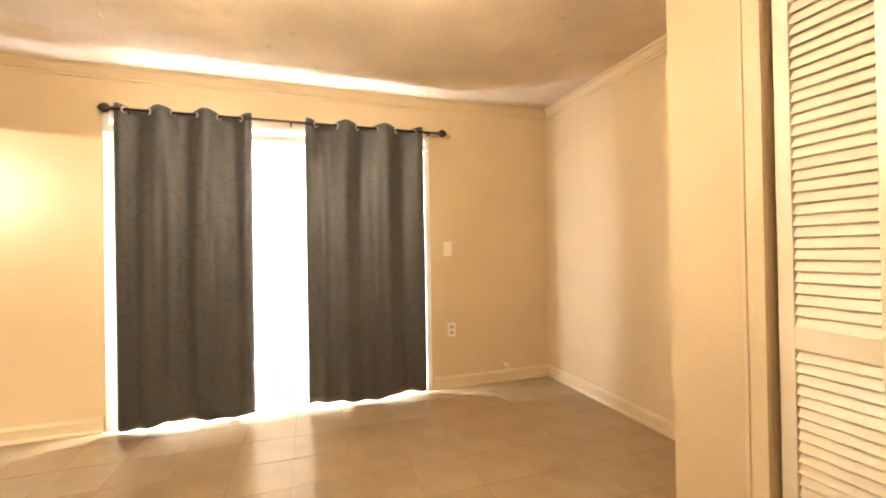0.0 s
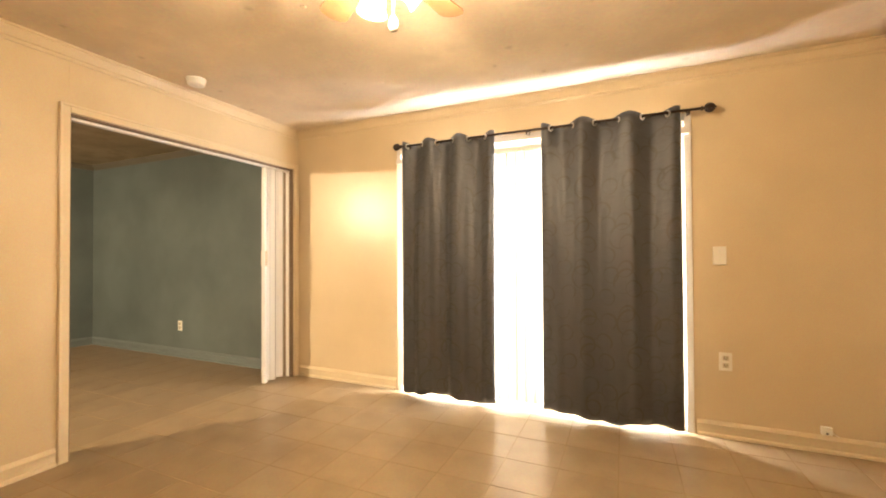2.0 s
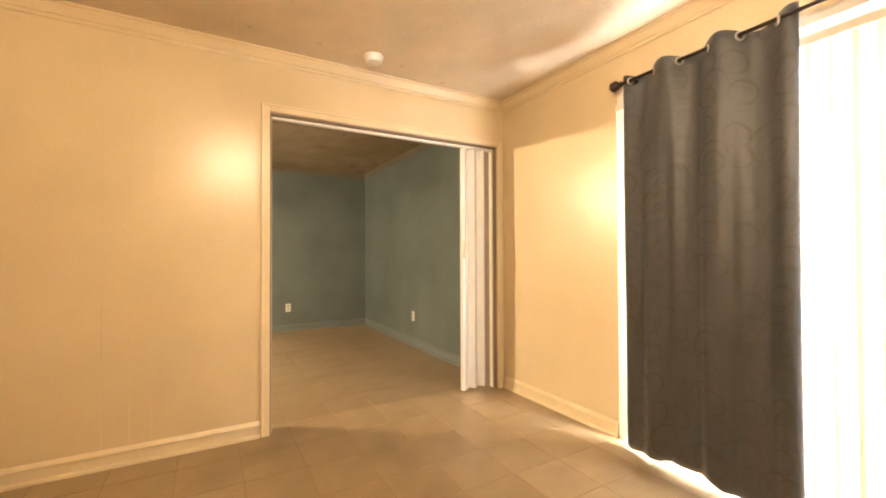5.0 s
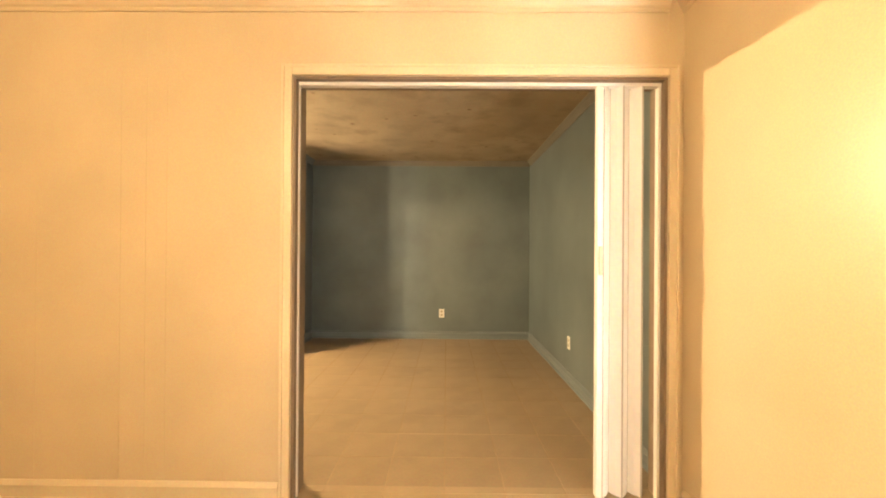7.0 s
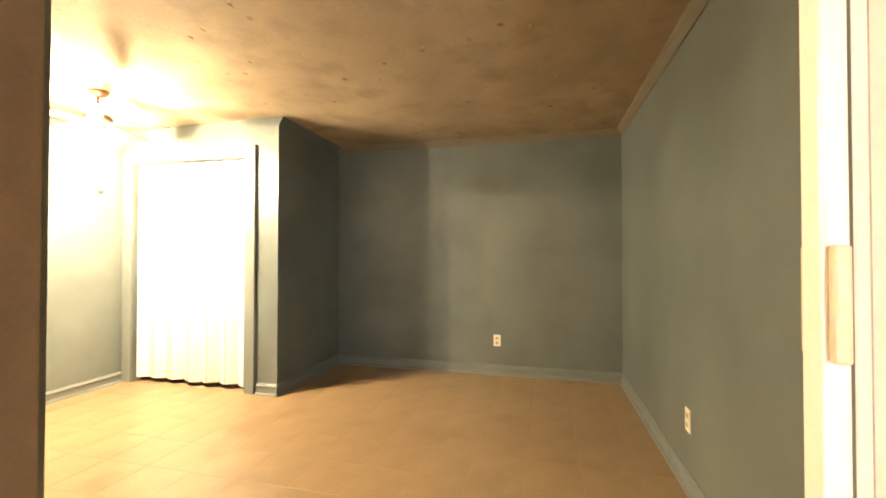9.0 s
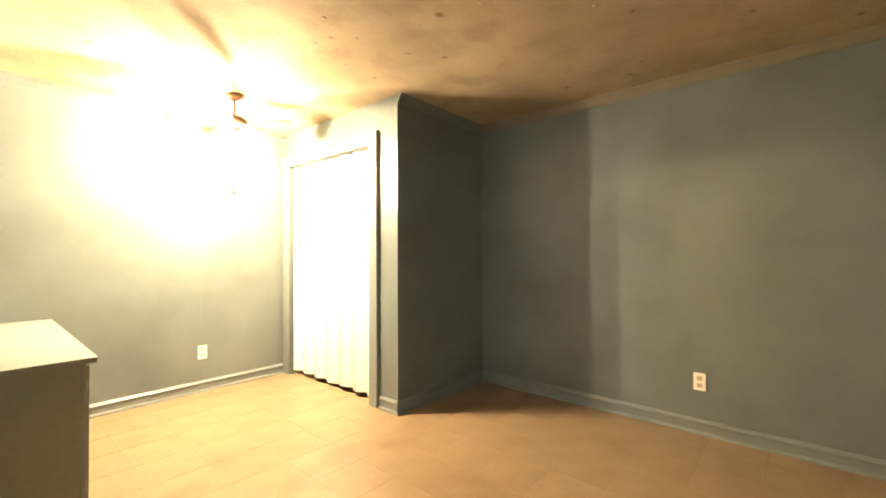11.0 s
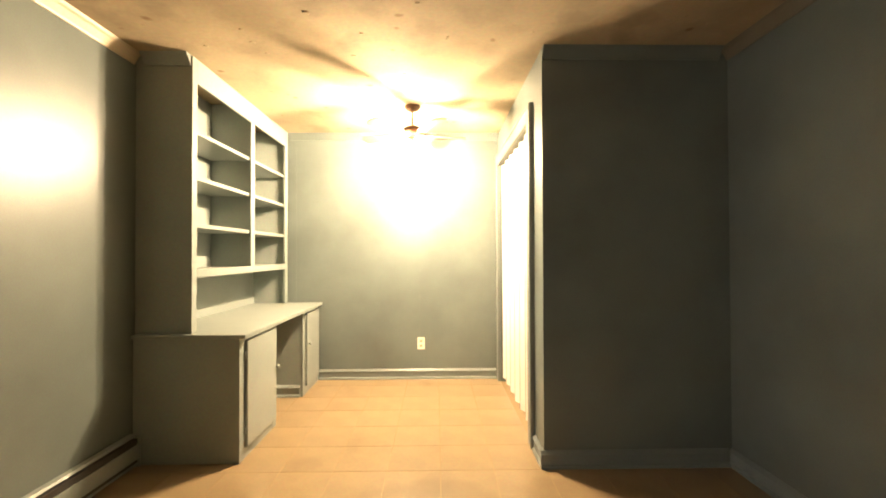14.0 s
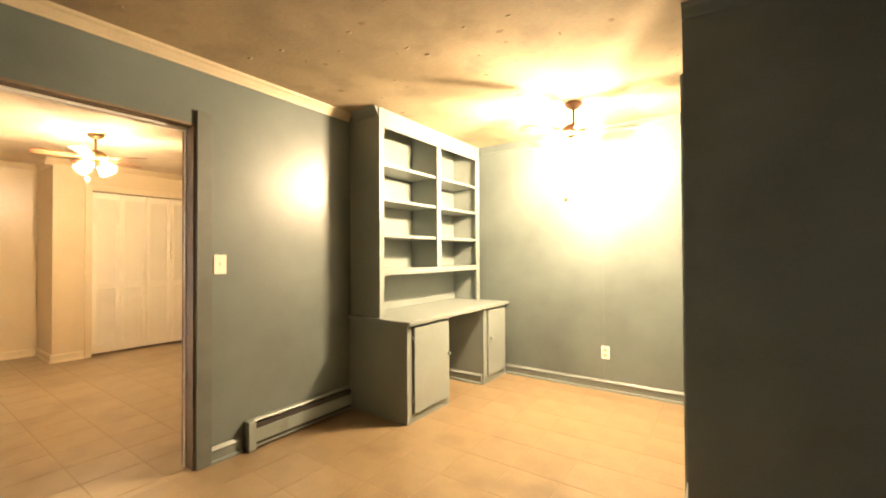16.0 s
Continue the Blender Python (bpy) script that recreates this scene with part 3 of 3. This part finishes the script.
switch((3.573, 0, 1.182), 0, "ivory light switch plate on the tan wall")
outlet((3.598, 0, 0.492), 0, "ivory duplex outlet on the tan wall")
outlet((BW, -1.188, 0.350), 90, "ivory duplex outlet on the blue-grey wall")
outlet((-1.833, BN, 0.369), 0, "ivory duplex outlet on the blue-grey wall")
outlet((-1.794, S_B, 0.351), 180, "ivory duplex outlet below the fan light")
switch((-0.15, -2.012, 1.21), -90, "ivory light switch beside the wide opening")

jack = thing("phone_jack", (4.097, 0, 0.132), "small ivory phone jack box above the baseboard", "jack")
bm = bmesh.new()
box(bm, -0.026, 0.026, -0.024, 0, -0.024, 0.024, 0.004)
part("cover", bm, PLATE, jack)
part("socket", boxes((-0.006, 0.006, -0.0245, -0.024, -0.018, -0.008)), SLOT, jack)
bm = bmesh.new()
rod(bm, (0.026, -0.008, -0.01), (0.06, -0.004, -0.03), 0.0025, 8)
part("cord", bm, PLATE, jack)

smoke = thing("smoke_detector", (0.265, -1.27, H), "round white smoke detector on the ceiling", "smoke detector")
bm = bmesh.new()
turned(bm, ((0, 0), (0.062, 0), (0.064, -0.004), (0.062, -0.014), (0.058, -0.016), (0.056, -0.036), (0.050, -0.046), (0.030, -0.050), (0, -0.050)))
part("housing", bm, WHITE, smoke, smooth=True)
bm = bmesh.new()
turned(bm, ((0, -0.0505), (0.010, -0.0505), (0.010, -0.053), (0, -0.054)), at=(0.02, 0, 0), steps=14)
part("test_button", bm, PLATE, smoke)


# ---- ceiling fans ----
def ceiling_fan(at, first, arms, drop, chains, bulbs, glass, metal, wood, label):
    th = thing("ceiling_fan", (*at, H), label, "ceiling fan", "ceiling fans")
    bm = bmesh.new()
    turned(bm, ((0, 0), (0.066, 0), (0.068, -0.006), (0.064, -0.018), (0.050, -0.034), (0.030, -0.046), (0.012, -0.050), (0, -0.050)))
    part("canopy", bm, metal, th, "domed metal canopy", True)
    bm = bmesh.new()
    rod(bm, (0, 0, -0.045), (0, 0, -drop + 0.05), 0.010)
    part("downrod", bm, metal, th, smooth=True)
    bm = bmesh.new()
    turned(bm, ((0, 0.062), (0.020, 0.060), (0.055, 0.050), (0.085, 0.030), (0.092, 0.010), (0.092, -0.014), (0.080, -0.030), (0.048, -0.040), (0, -0.042)), at=(0, 0, -drop))
    part("motor", bm, metal, th, "rounded metal motor housing", True)
    for k in range(5):
        a = first + 72 * k
        bm = bmesh.new()
        box(bm, 0.07, 0.16, -0.013, 0.013, -0.006, 0.000, 0.002)
        box(bm, 0.14, 0.20, -0.034, 0.034, -0.005, -0.001, 0.0015)
        arm = part("blade_iron", bm, metal, th, "metal blade bracket")
        arm.matrix_local = pose(0, 0, -drop - 0.012, 0, 0, a)
        bm = bmesh.new()
        outline = [(0.15, -0.042)] + [(0.15 + 0.27 * i / 8, -0.042 - 0.018 * i / 8) for i in range(1, 9)]
        outline += [(0.42 + 0.037 * math.sin(i * math.pi / 12), -0.060 * math.cos(i * math.pi / 12)) for i in range(1, 12)]
        outline += [(0.15 + 0.27 * i / 8, 0.042 + 0.018 * i / 8) for i in range(8, -1, -1)]
        lower = [bm.verts.new((x, y, 0)) for x, y in outline]
        upper = [bm.verts.new((x, y, 0.006)) for x, y in outline]
        bm.faces.new(lower[::-1])
        bm.faces.new(upper)
        for i in range(len(outline)):
            j = (i + 1) % len(outline)
            bm.faces.new((lower[i], lower[j], upper[j], upper[i]))
        blade = part("blade", bm, wood, th, "reddish-brown wood blade")
        blade.matrix_local = pose(0, 0, -drop - 0.012, 0, 0, a) @ pose(0, 0, 0, 10, 0, 0)
    bm = bmesh.new()
    turned(bm, ((0, -0.040), (0.045, -0.040), (0.048, -0.052), (0.044, -0.072), (0.028, -0.086), (0.010, -0.094), (0, -0.096)), at=(0, 0, -drop))
    part("light_fitter", bm, metal, th, "metal light fitter", True)
    for k, lit in enumerate(bulbs):
        m = pose(0, 0, -drop - 0.066, 0, 0, arms + 90 * k) @ pose(0.055, 0, 0, 0, 125, 0)
        bm = bmesh.new()
        turned(bm, ((0, -0.012), (0.017, -0.012), (0.020, 0.004), (0.020, 0.026), (0.014, 0.030), (0, 0.030)), steps=18)
        holder = part("socket", bm, metal, th, smooth=True)
        holder.matrix_local = m
        bm = bmesh.new()
        turned(bm, ((0.020, 0.016), (0.034, 0.028), (0.042, 0.048), (0.044, 0.074), (0.046, 0.094), (0.056, 0.112)), steps=24)
        part("glass_shade", bm, glass, holder, "glass tulip shade", True)
        bm = bmesh.new()
        turned(bm, [(0, 0.030), (0.007, 0.032), (0.009, 0.050)] + [(0.017 * math.sin(i * math.pi / 9), 0.080 - 0.030 * math.cos(i * math.pi / 9)) for i in range(3, 9)] + [(0, 0.110)], steps=14)
        part("bulb", bm, lit, holder, "glowing bulb", True)
    for ang, out, reach in chains:
        x, y = out * math.cos(radians(ang)), out * math.sin(radians(ang))
        bm = bmesh.new()
        rod(bm, (x * 0.4, y * 0.4, -drop - 0.060), (x, y, -drop - 0.075), 0.0016, 6)
        rod(bm, (x, y, -drop - 0.075), (x, y, -drop - reach + 0.023), 0.0038, 6)
        turned(bm, ((0, 0.026), (0.006, 0.022), (0.014, 0.008), (0.017, -0.012), (0.012, -0.030), (0, -0.036)), at=(x, y, -drop - reach), steps=12)
        part("pull_chain", bm, PLATE, th, smooth=True)


ceiling_fan(FAN_A, 5.0, 42.0, 0.215, [(67, 0.062, 0.22)], [LIT_A] * 4, CLEAR_SHADE, BRASS, BLADE, "small ceiling fan with reddish blades and four lit bulbs")
ceiling_fan(FAN_B, 50.0, 40.0, 0.22, [(67, 0.098, 0.52)], BULBS_B, SHADE, BROWN_METAL, DARK_BLADE, "small brown ceiling fan with blazing bulbs near the closet")


# ---- folding doors ----
def accordion(name, x, y0, y1, n, depth, z0, z1, label, lead):
    """Vinyl folding door along y: flat slats hinged in a zigzag; lead: -1 or 1, the end with the lead post."""
    th = thing(name, (x, 0, 0), label, "folding door")
    step = (y1 - y0) / n
    rnd = random.Random(5)
    for i in range(n):
        a, b = (-depth / 2, depth / 2) if i % 2 else (depth / 2, -depth / 2)
        p, q = Vector((a, y0 + i * step, 0)), Vector((b, y0 + (i + 1) * step, 0))
        d = (q - p).normalized()
        nrm = Vector((d.y, -d.x, 0)) * 0.004
        p, q = p + d * 0.003, q - d * 0.003
        zb = z0 + rnd.uniform(-0.006, 0.006)
        bm = bmesh.new()
        mid = (p + q) / 2
        ring = [p + nrm * 0.4, mid + nrm * 1.5, q + nrm * 0.4, q - nrm * 0.4, mid - nrm * 0.6, p - nrm * 0.4]
        lo = [bm.verts.new((v.x, v.y, zb)) for v in ring]
        hi = [bm.verts.new((v.x, v.y, z1)) for v in ring]
        bm.faces.new(lo[::-1])
        bm.faces.new(hi)
        for k in range(6):
            bm.faces.new((lo[k], lo[(k + 1) % 6], hi[(k + 1) % 6], hi[k]))
        bmesh.ops.recalc_face_normals(bm, faces=bm.faces[:])
        part("slat", bm, WHITE, th)
        bm = bmesh.new()
        rod(bm, (b, y0 + (i + 1) * step, zb + 0.004), (b, y0 + (i + 1) * step, z1 - 0.002), 0.0042, 8)
        part("hinge_strip", bm, HINGE, th)
    ye = y0 if lead < 0 else y1
    bm = bmesh.new()
    box(bm, -0.020, 0.020, min(ye, ye + lead * 0.030), max(ye, ye + lead * 0.030), z0 - 0.004, z1, 0.004)
    post = part("lead_post", bm, WHITE, th)
    bm = bmesh.new()
    box(bm, 0.020, 0.034, min(ye + lead * 0.006, ye + lead * 0.024), max(ye + lead * 0.006, ye + lead * 0.024), 1.10, 1.24, 0.004)
    part("handle", bm, HANDLE, post, "tan plastic pull handle")
    bm = bmesh.new()
    box(bm, -0.034, -0.020, min(ye + lead * 0.006, ye + lead * 0.024), max(ye + lead * 0.006, ye + lead * 0.024), 1.10, 1.24, 0.004)
    part("handle", bm, HANDLE, post, "tan plastic pull handle")


accordion("folding_door", -0.055, -0.366, -0.180, 4, 0.052, 0.022, OPH - 0.031, "white vinyl folding door, folded back against the jamb", -1)
accordion("closet_folding_door", CBX - 0.045, CB0 + 0.03, CB1 - 0.035, 12, 0.055, 0.045, CBH - 0.006, "white vinyl folding closet door, drawn shut", 1)

# ---- louvered closet doors ----
bifold = thing("bifold_door", (CAX + 0.035, 0, 0), "ivory louvered bifold closet doors, closed", "closet door")
LW = (CD1 - CD0 - 0.016) / 4
bm = bmesh.new()
v = []
for y in (0.043, LW - 0.047):
    for dx, dz in ((-0.0110, -0.0165), (-0.0078, -0.0185), (0.0085, 0.0178), (0.0060, 0.0190)):
        v.append(bm.verts.new((dx, y, dz)))
for i in range(4):
    j = (i + 1) % 4
    bm.faces.new((v[i], v[j], v[4 + j], v[4 + i]))
bm.faces.new(v[3::-1])
bm.faces.new(v[4:])
bmesh.ops.recalc_face_normals(bm, faces=bm.faces[:])
slat_mesh = mesh_of("slat", bm, LOUVER)
for k in range(4):
    bm = bmesh.new()
    w = LW - 0.004
    box(bm, -0.014, 0.014, 0, 0.045, 0.030, CDH - 0.012, 0.003)
    box(bm, -0.014, 0.014, w - 0.045, w, 0.030, CDH - 0.012, 0.003)
    for z0, z1 in ((0.030, 0.125), (0.843, 0.912), (CDH - 0.085, CDH - 0.012)):
        box(bm, -0.013, 0.013, 0.044, w - 0.044, z0, z1, 0.002)
    leaf = part("leaf", bm, LOUVER, bifold)
    leaf.matrix_local = pose(0, CD0 + 0.010 + k * LW, 0)
    for z0, z1 in ((0.125, 0.843), (0.912, CDH - 0.085)):
        count = int((z1 - z0) / 0.0333)
        for i in range(count):
            ob = new("slat", slat_mesh)
            ob.parent = leaf
            ob.matrix_local = pose(0, 0, z0 + (i + 0.5) * (z1 - z0) / count)
    if k in (0, 3):
        bm = bmesh.new()
        turned(bm, ((0, 0.024), (0.012, 0.022), (0.014, 0.014), (0.006, 0.008), (0.006, 0), (0, 0)), steps=14)
        knob = part("knob", bm, LOUVER, leaf, smooth=True)
        knob.matrix_local = pose(-0.014, (w - 0.022) if k == 0 else 0.022, 0.93, 0, -90, 0)

# ---- built-in desk and bookcase ----
DN, DS = -3.06, -4.665
desktop = thing("desktop", (0, 0, 0), "blue-grey painted desktop spanning two cupboards", "desktop")
bm = bmesh.new()
box(bm, -0.812, -0.152, DS - 0.022, DN + 0.016, 0.740, 0.765, 0.005)
part("board", bm, DESK, desktop)
bm = bmesh.new()
box(bm, -0.820, -0.8125, DS - 0.020, DN + 0.014, 0.738, 0.7645, 0.003)
part("front_edge", bm, DESK, desktop)


def cupboard(y0, y1, knob_y, hinge_y, label):
    th = thing("desk_cupboard", (0, 0, 0), label, "cupboard", "cupboards under the desktop")
    for name, row in (("side_panel", (-0.765, -0.155, y0, y0 + 0.018, 0.0, 0.739)), ("side_panel", (-0.765, -0.155, y1 - 0.018, y1, 0.0, 0.739)),
                      ("back_panel", (-0.160, -0.152, y0 + 0.019, y1 - 0.019, 0.0, 0.738)), ("bottom_panel", (-0.764, -0.161, y0 + 0.0185, y1 - 0.0185, 0.085, 0.100)),
                      ("stile", (-0.782, -0.7655, y0 - 0.003, y0 + 0.060, 0.0, 0.738)), ("stile", (-0.782, -0.7655, y1 - 0.060, y1 + 0.003, 0.0, 0.738)),
                      ("rail", (-0.781, -0.7655, y0 + 0.0605, y1 - 0.0605, 0.700, 0.738)), ("rail", (-0.781, -0.7655, y0 + 0.0605, y1 - 0.0605, 0.0, 0.066))):
        bm = bmesh.new()
        box(bm, *row, 0.002)
        part(name, bm, DESK, th)
    bm = bmesh.new()
    box(bm, -0.802, -0.784, y0 + 0.038, y1 - 0.062, 0.072, 0.716, 0.004)
    leaf = part("door", bm, DESK, th)
    bm = bmesh.new()
    turned(bm, ((0, 0.026), (0.013, 0.023), (0.015, 0.014), (0.006, 0.008), (0.006, 0), (0, 0)), steps=14)
    kn = part("knob", bm, DESK, leaf, smooth=True)
    kn.matrix_local = pose(-0.802, knob_y, 0.44, 0, -90, 0)
    for z in (0.15, 0.60):
        bm = bmesh.new()
        rod(bm, (-0.788, hinge_y, z), (-0.788, hinge_y, z + 0.05), 0.006, 10)
        part("hinge", bm, DESK, th, smooth=True)
    return th


cupboard(-3.605, DN, -3.56, -3.117, "blue-grey cupboard with a closed flat door under the desktop")
far_unit = cupboard(DS, -4.205, -4.30, -4.632, "narrow blue-grey cupboard under the desktop by the wall")
bm = bmesh.new()
run_profile(bm, BASE, (-0.76, -4.205, 0), (-0.17, -4.205, 0), (0, 1, 0))
part("plinth", bm, DESK, far_unit)

book = thing("bookcase", (0, 0, 0), "empty blue-grey built-in bookcase standing on the desk", "bookcase")
BX = -0.49
for y0, y1 in ((-3.096, -3.076), (-3.893, -3.873), (-4.640, -4.620)):
    bm = bmesh.new()
    box(bm, BX + 0.016, -0.163 if y0 == -3.893 else -0.153, y0, y1, 1.143 if y0 == -3.893 else 0.7665, H - 0.006, 0.001)
    part("upright", bm, DESK, book)
part("back_panel", boxes((-0.162, -0.1525, -4.62, -3.096, 0.7665, H - 0.005)), DESK, book)
bm = bmesh.new()
box(bm, BX, BX + 0.0155, -3.126, -3.074, 0.7665, H - 0.004, 0.002)
box(bm, BX, BX + 0.0155, -3.916, -3.850, 1.1495, 2.287, 0.002)
box(bm, BX, BX + 0.0155, -4.642, -4.575, 0.7665, H - 0.004, 0.002)
box(bm, BX, BX + 0.0155, -4.5745, -3.1265, 2.288, H - 0.004, 0.002)
box(bm, BX, BX + 0.0155, -4.5745, -3.1265, 1.098, 1.149, 0.002)
part("face_frame", bm, DESK, book)
for y0, y1 in ((-3.872, -3.097), (-4.619, -3.894)):
    for z in (1.128, 1.418, 1.712, 1.995):
        bm = bmesh.new()
        box(bm, BX + (0.018 if z > 1.2 else 0.0175), -0.163, y0, y1, z - 0.012, z + 0.014, 0.002)
        part("shelf", bm, DESK, book)
bm = bmesh.new()
run_profile(bm, CROWN_B, (-0.204, -3.075, H), (BX + 0.01, -3.075, H), (0, 1, 0))
part("cornice", bm, DESK, book)
part("backsplash", boxes((-0.175, -0.163, -4.619, -3.097, 0.7665, 0.83)), DESK, book)

# ---- baseboard heater ----
HN, HS = -2.165, -3.045
heater = thing("baseboard_heater", (0, 0, 0), "worn enamel baseboard heater along the blue-grey wall", "heater")
part("back_plate", boxes((-0.160, -0.1515, HS, HN, 0.015, 0.190)), HEATER, heater)
bm = bmesh.new()
box(bm, -0.212, -0.205, HS + 0.012, HN - 0.05, 0.052, 0.136, 0.002)
part("front_cover", bm, HEATER, heater)
bm = bmesh.new()
run_profile(bm, ((0.0085, 0.190), (0.0085, 0.186), (0.030, 0.185), (0.040, 0.177), (0.042, 0.179), (0.032, 0.190)), (-0.1515, HS + 0.012, 0), (-0.1515, HN - 0.05, 0), (-1, 0, 0))
part("top_hood", bm, HEATER, heater)
# Solid near-black fill; its colour gives the heater slots their shade.
part("fin_core", boxes((-0.2035, -0.1605, HS + 0.012, HN - 0.05, 0.0305, 0.168)), SLOT, heater)
bm = bmesh.new()
box(bm, -0.209, -0.1605, HS + 0.012, HN - 0.05, 0.018, 0.030, 0.002)
part("bottom_lip", bm, HEATER, heater)
for y0, y1 in ((HN - 0.049, HN), (HS, HS + 0.011)):
    bm = bmesh.new()
    box(bm, -0.216, -0.1605, y0, y1, 0.004, 0.190, 0.004)
    part("end_cap", bm, HEATER, heater)

# ---- outside ----
structure("ground", boxes((-30, 30, 0.145, 60, -0.12, -0.02)), CONCRETE, "grey concrete patio outside the sliding door", "ground")

# ---- tiled floors, last ----
PITCH, GX, GY, GAP = 0.305, 1.13, -1.13, 0.0027
floor_a = structure("floor", boxes((-0.15, 4.66, -4.84, 0.14, -0.10, -0.0014)), GROUT, "pale grout bed of the beige tile floor", "floor")
floor_b = structure("floor_blue_room", boxes((-3.80, -0.15, -4.84, 0.14, -0.10, -0.0014)), GROUT, "pale grout bed of the stained beige tile floor, tiles toned darker for shade", "floor")
tile_meshes = {}


def tile(w, d, glaze):
    key = (round(w, 3), round(d, 3), glaze.name)
    if key not in tile_meshes:
        bm = bmesh.new()
        a, b, c = w / 2, d / 2, min(0.0012, w / 4, d / 4)
        lo = [bm.verts.new((x, y, -0.0014)) for x, y in ((-a, -b), (a, -b), (a, b), (-a, b))]
        up = [bm.verts.new((x, y, -0.00012)) for x, y in ((-a, -b), (a, -b), (a, b), (-a, b))]
        hi = [bm.verts.new((x, y, 0.0)) for x, y in ((c - a, c - b), (a - c, c - b), (a - c, b - c), (c - a, b - c))]
        bm.faces.new(hi)
        for i in range(4):
            j = (i + 1) % 4
            bm.faces.new((lo[i], lo[j], up[j], up[i]))
            bm.faces.new((up[i], up[j], hi[j], hi[i]))
        tile_meshes[key] = mesh_of("tile", bm, glaze)
    return tile_meshes[key]


for owner, gx, glaze, areas in ((floor_a, GX, TILE, ((0, CAX, S_A, 0), (CAX, AE, CAY, 0), (-0.15, 0, OP0 + 0.012, OP1 - 0.012))), (floor_b, GX - 0.05, SHADED_TILE, ((BW, -0.15, CBY, BN), (CBX, -0.15, S_B, CBY)))):
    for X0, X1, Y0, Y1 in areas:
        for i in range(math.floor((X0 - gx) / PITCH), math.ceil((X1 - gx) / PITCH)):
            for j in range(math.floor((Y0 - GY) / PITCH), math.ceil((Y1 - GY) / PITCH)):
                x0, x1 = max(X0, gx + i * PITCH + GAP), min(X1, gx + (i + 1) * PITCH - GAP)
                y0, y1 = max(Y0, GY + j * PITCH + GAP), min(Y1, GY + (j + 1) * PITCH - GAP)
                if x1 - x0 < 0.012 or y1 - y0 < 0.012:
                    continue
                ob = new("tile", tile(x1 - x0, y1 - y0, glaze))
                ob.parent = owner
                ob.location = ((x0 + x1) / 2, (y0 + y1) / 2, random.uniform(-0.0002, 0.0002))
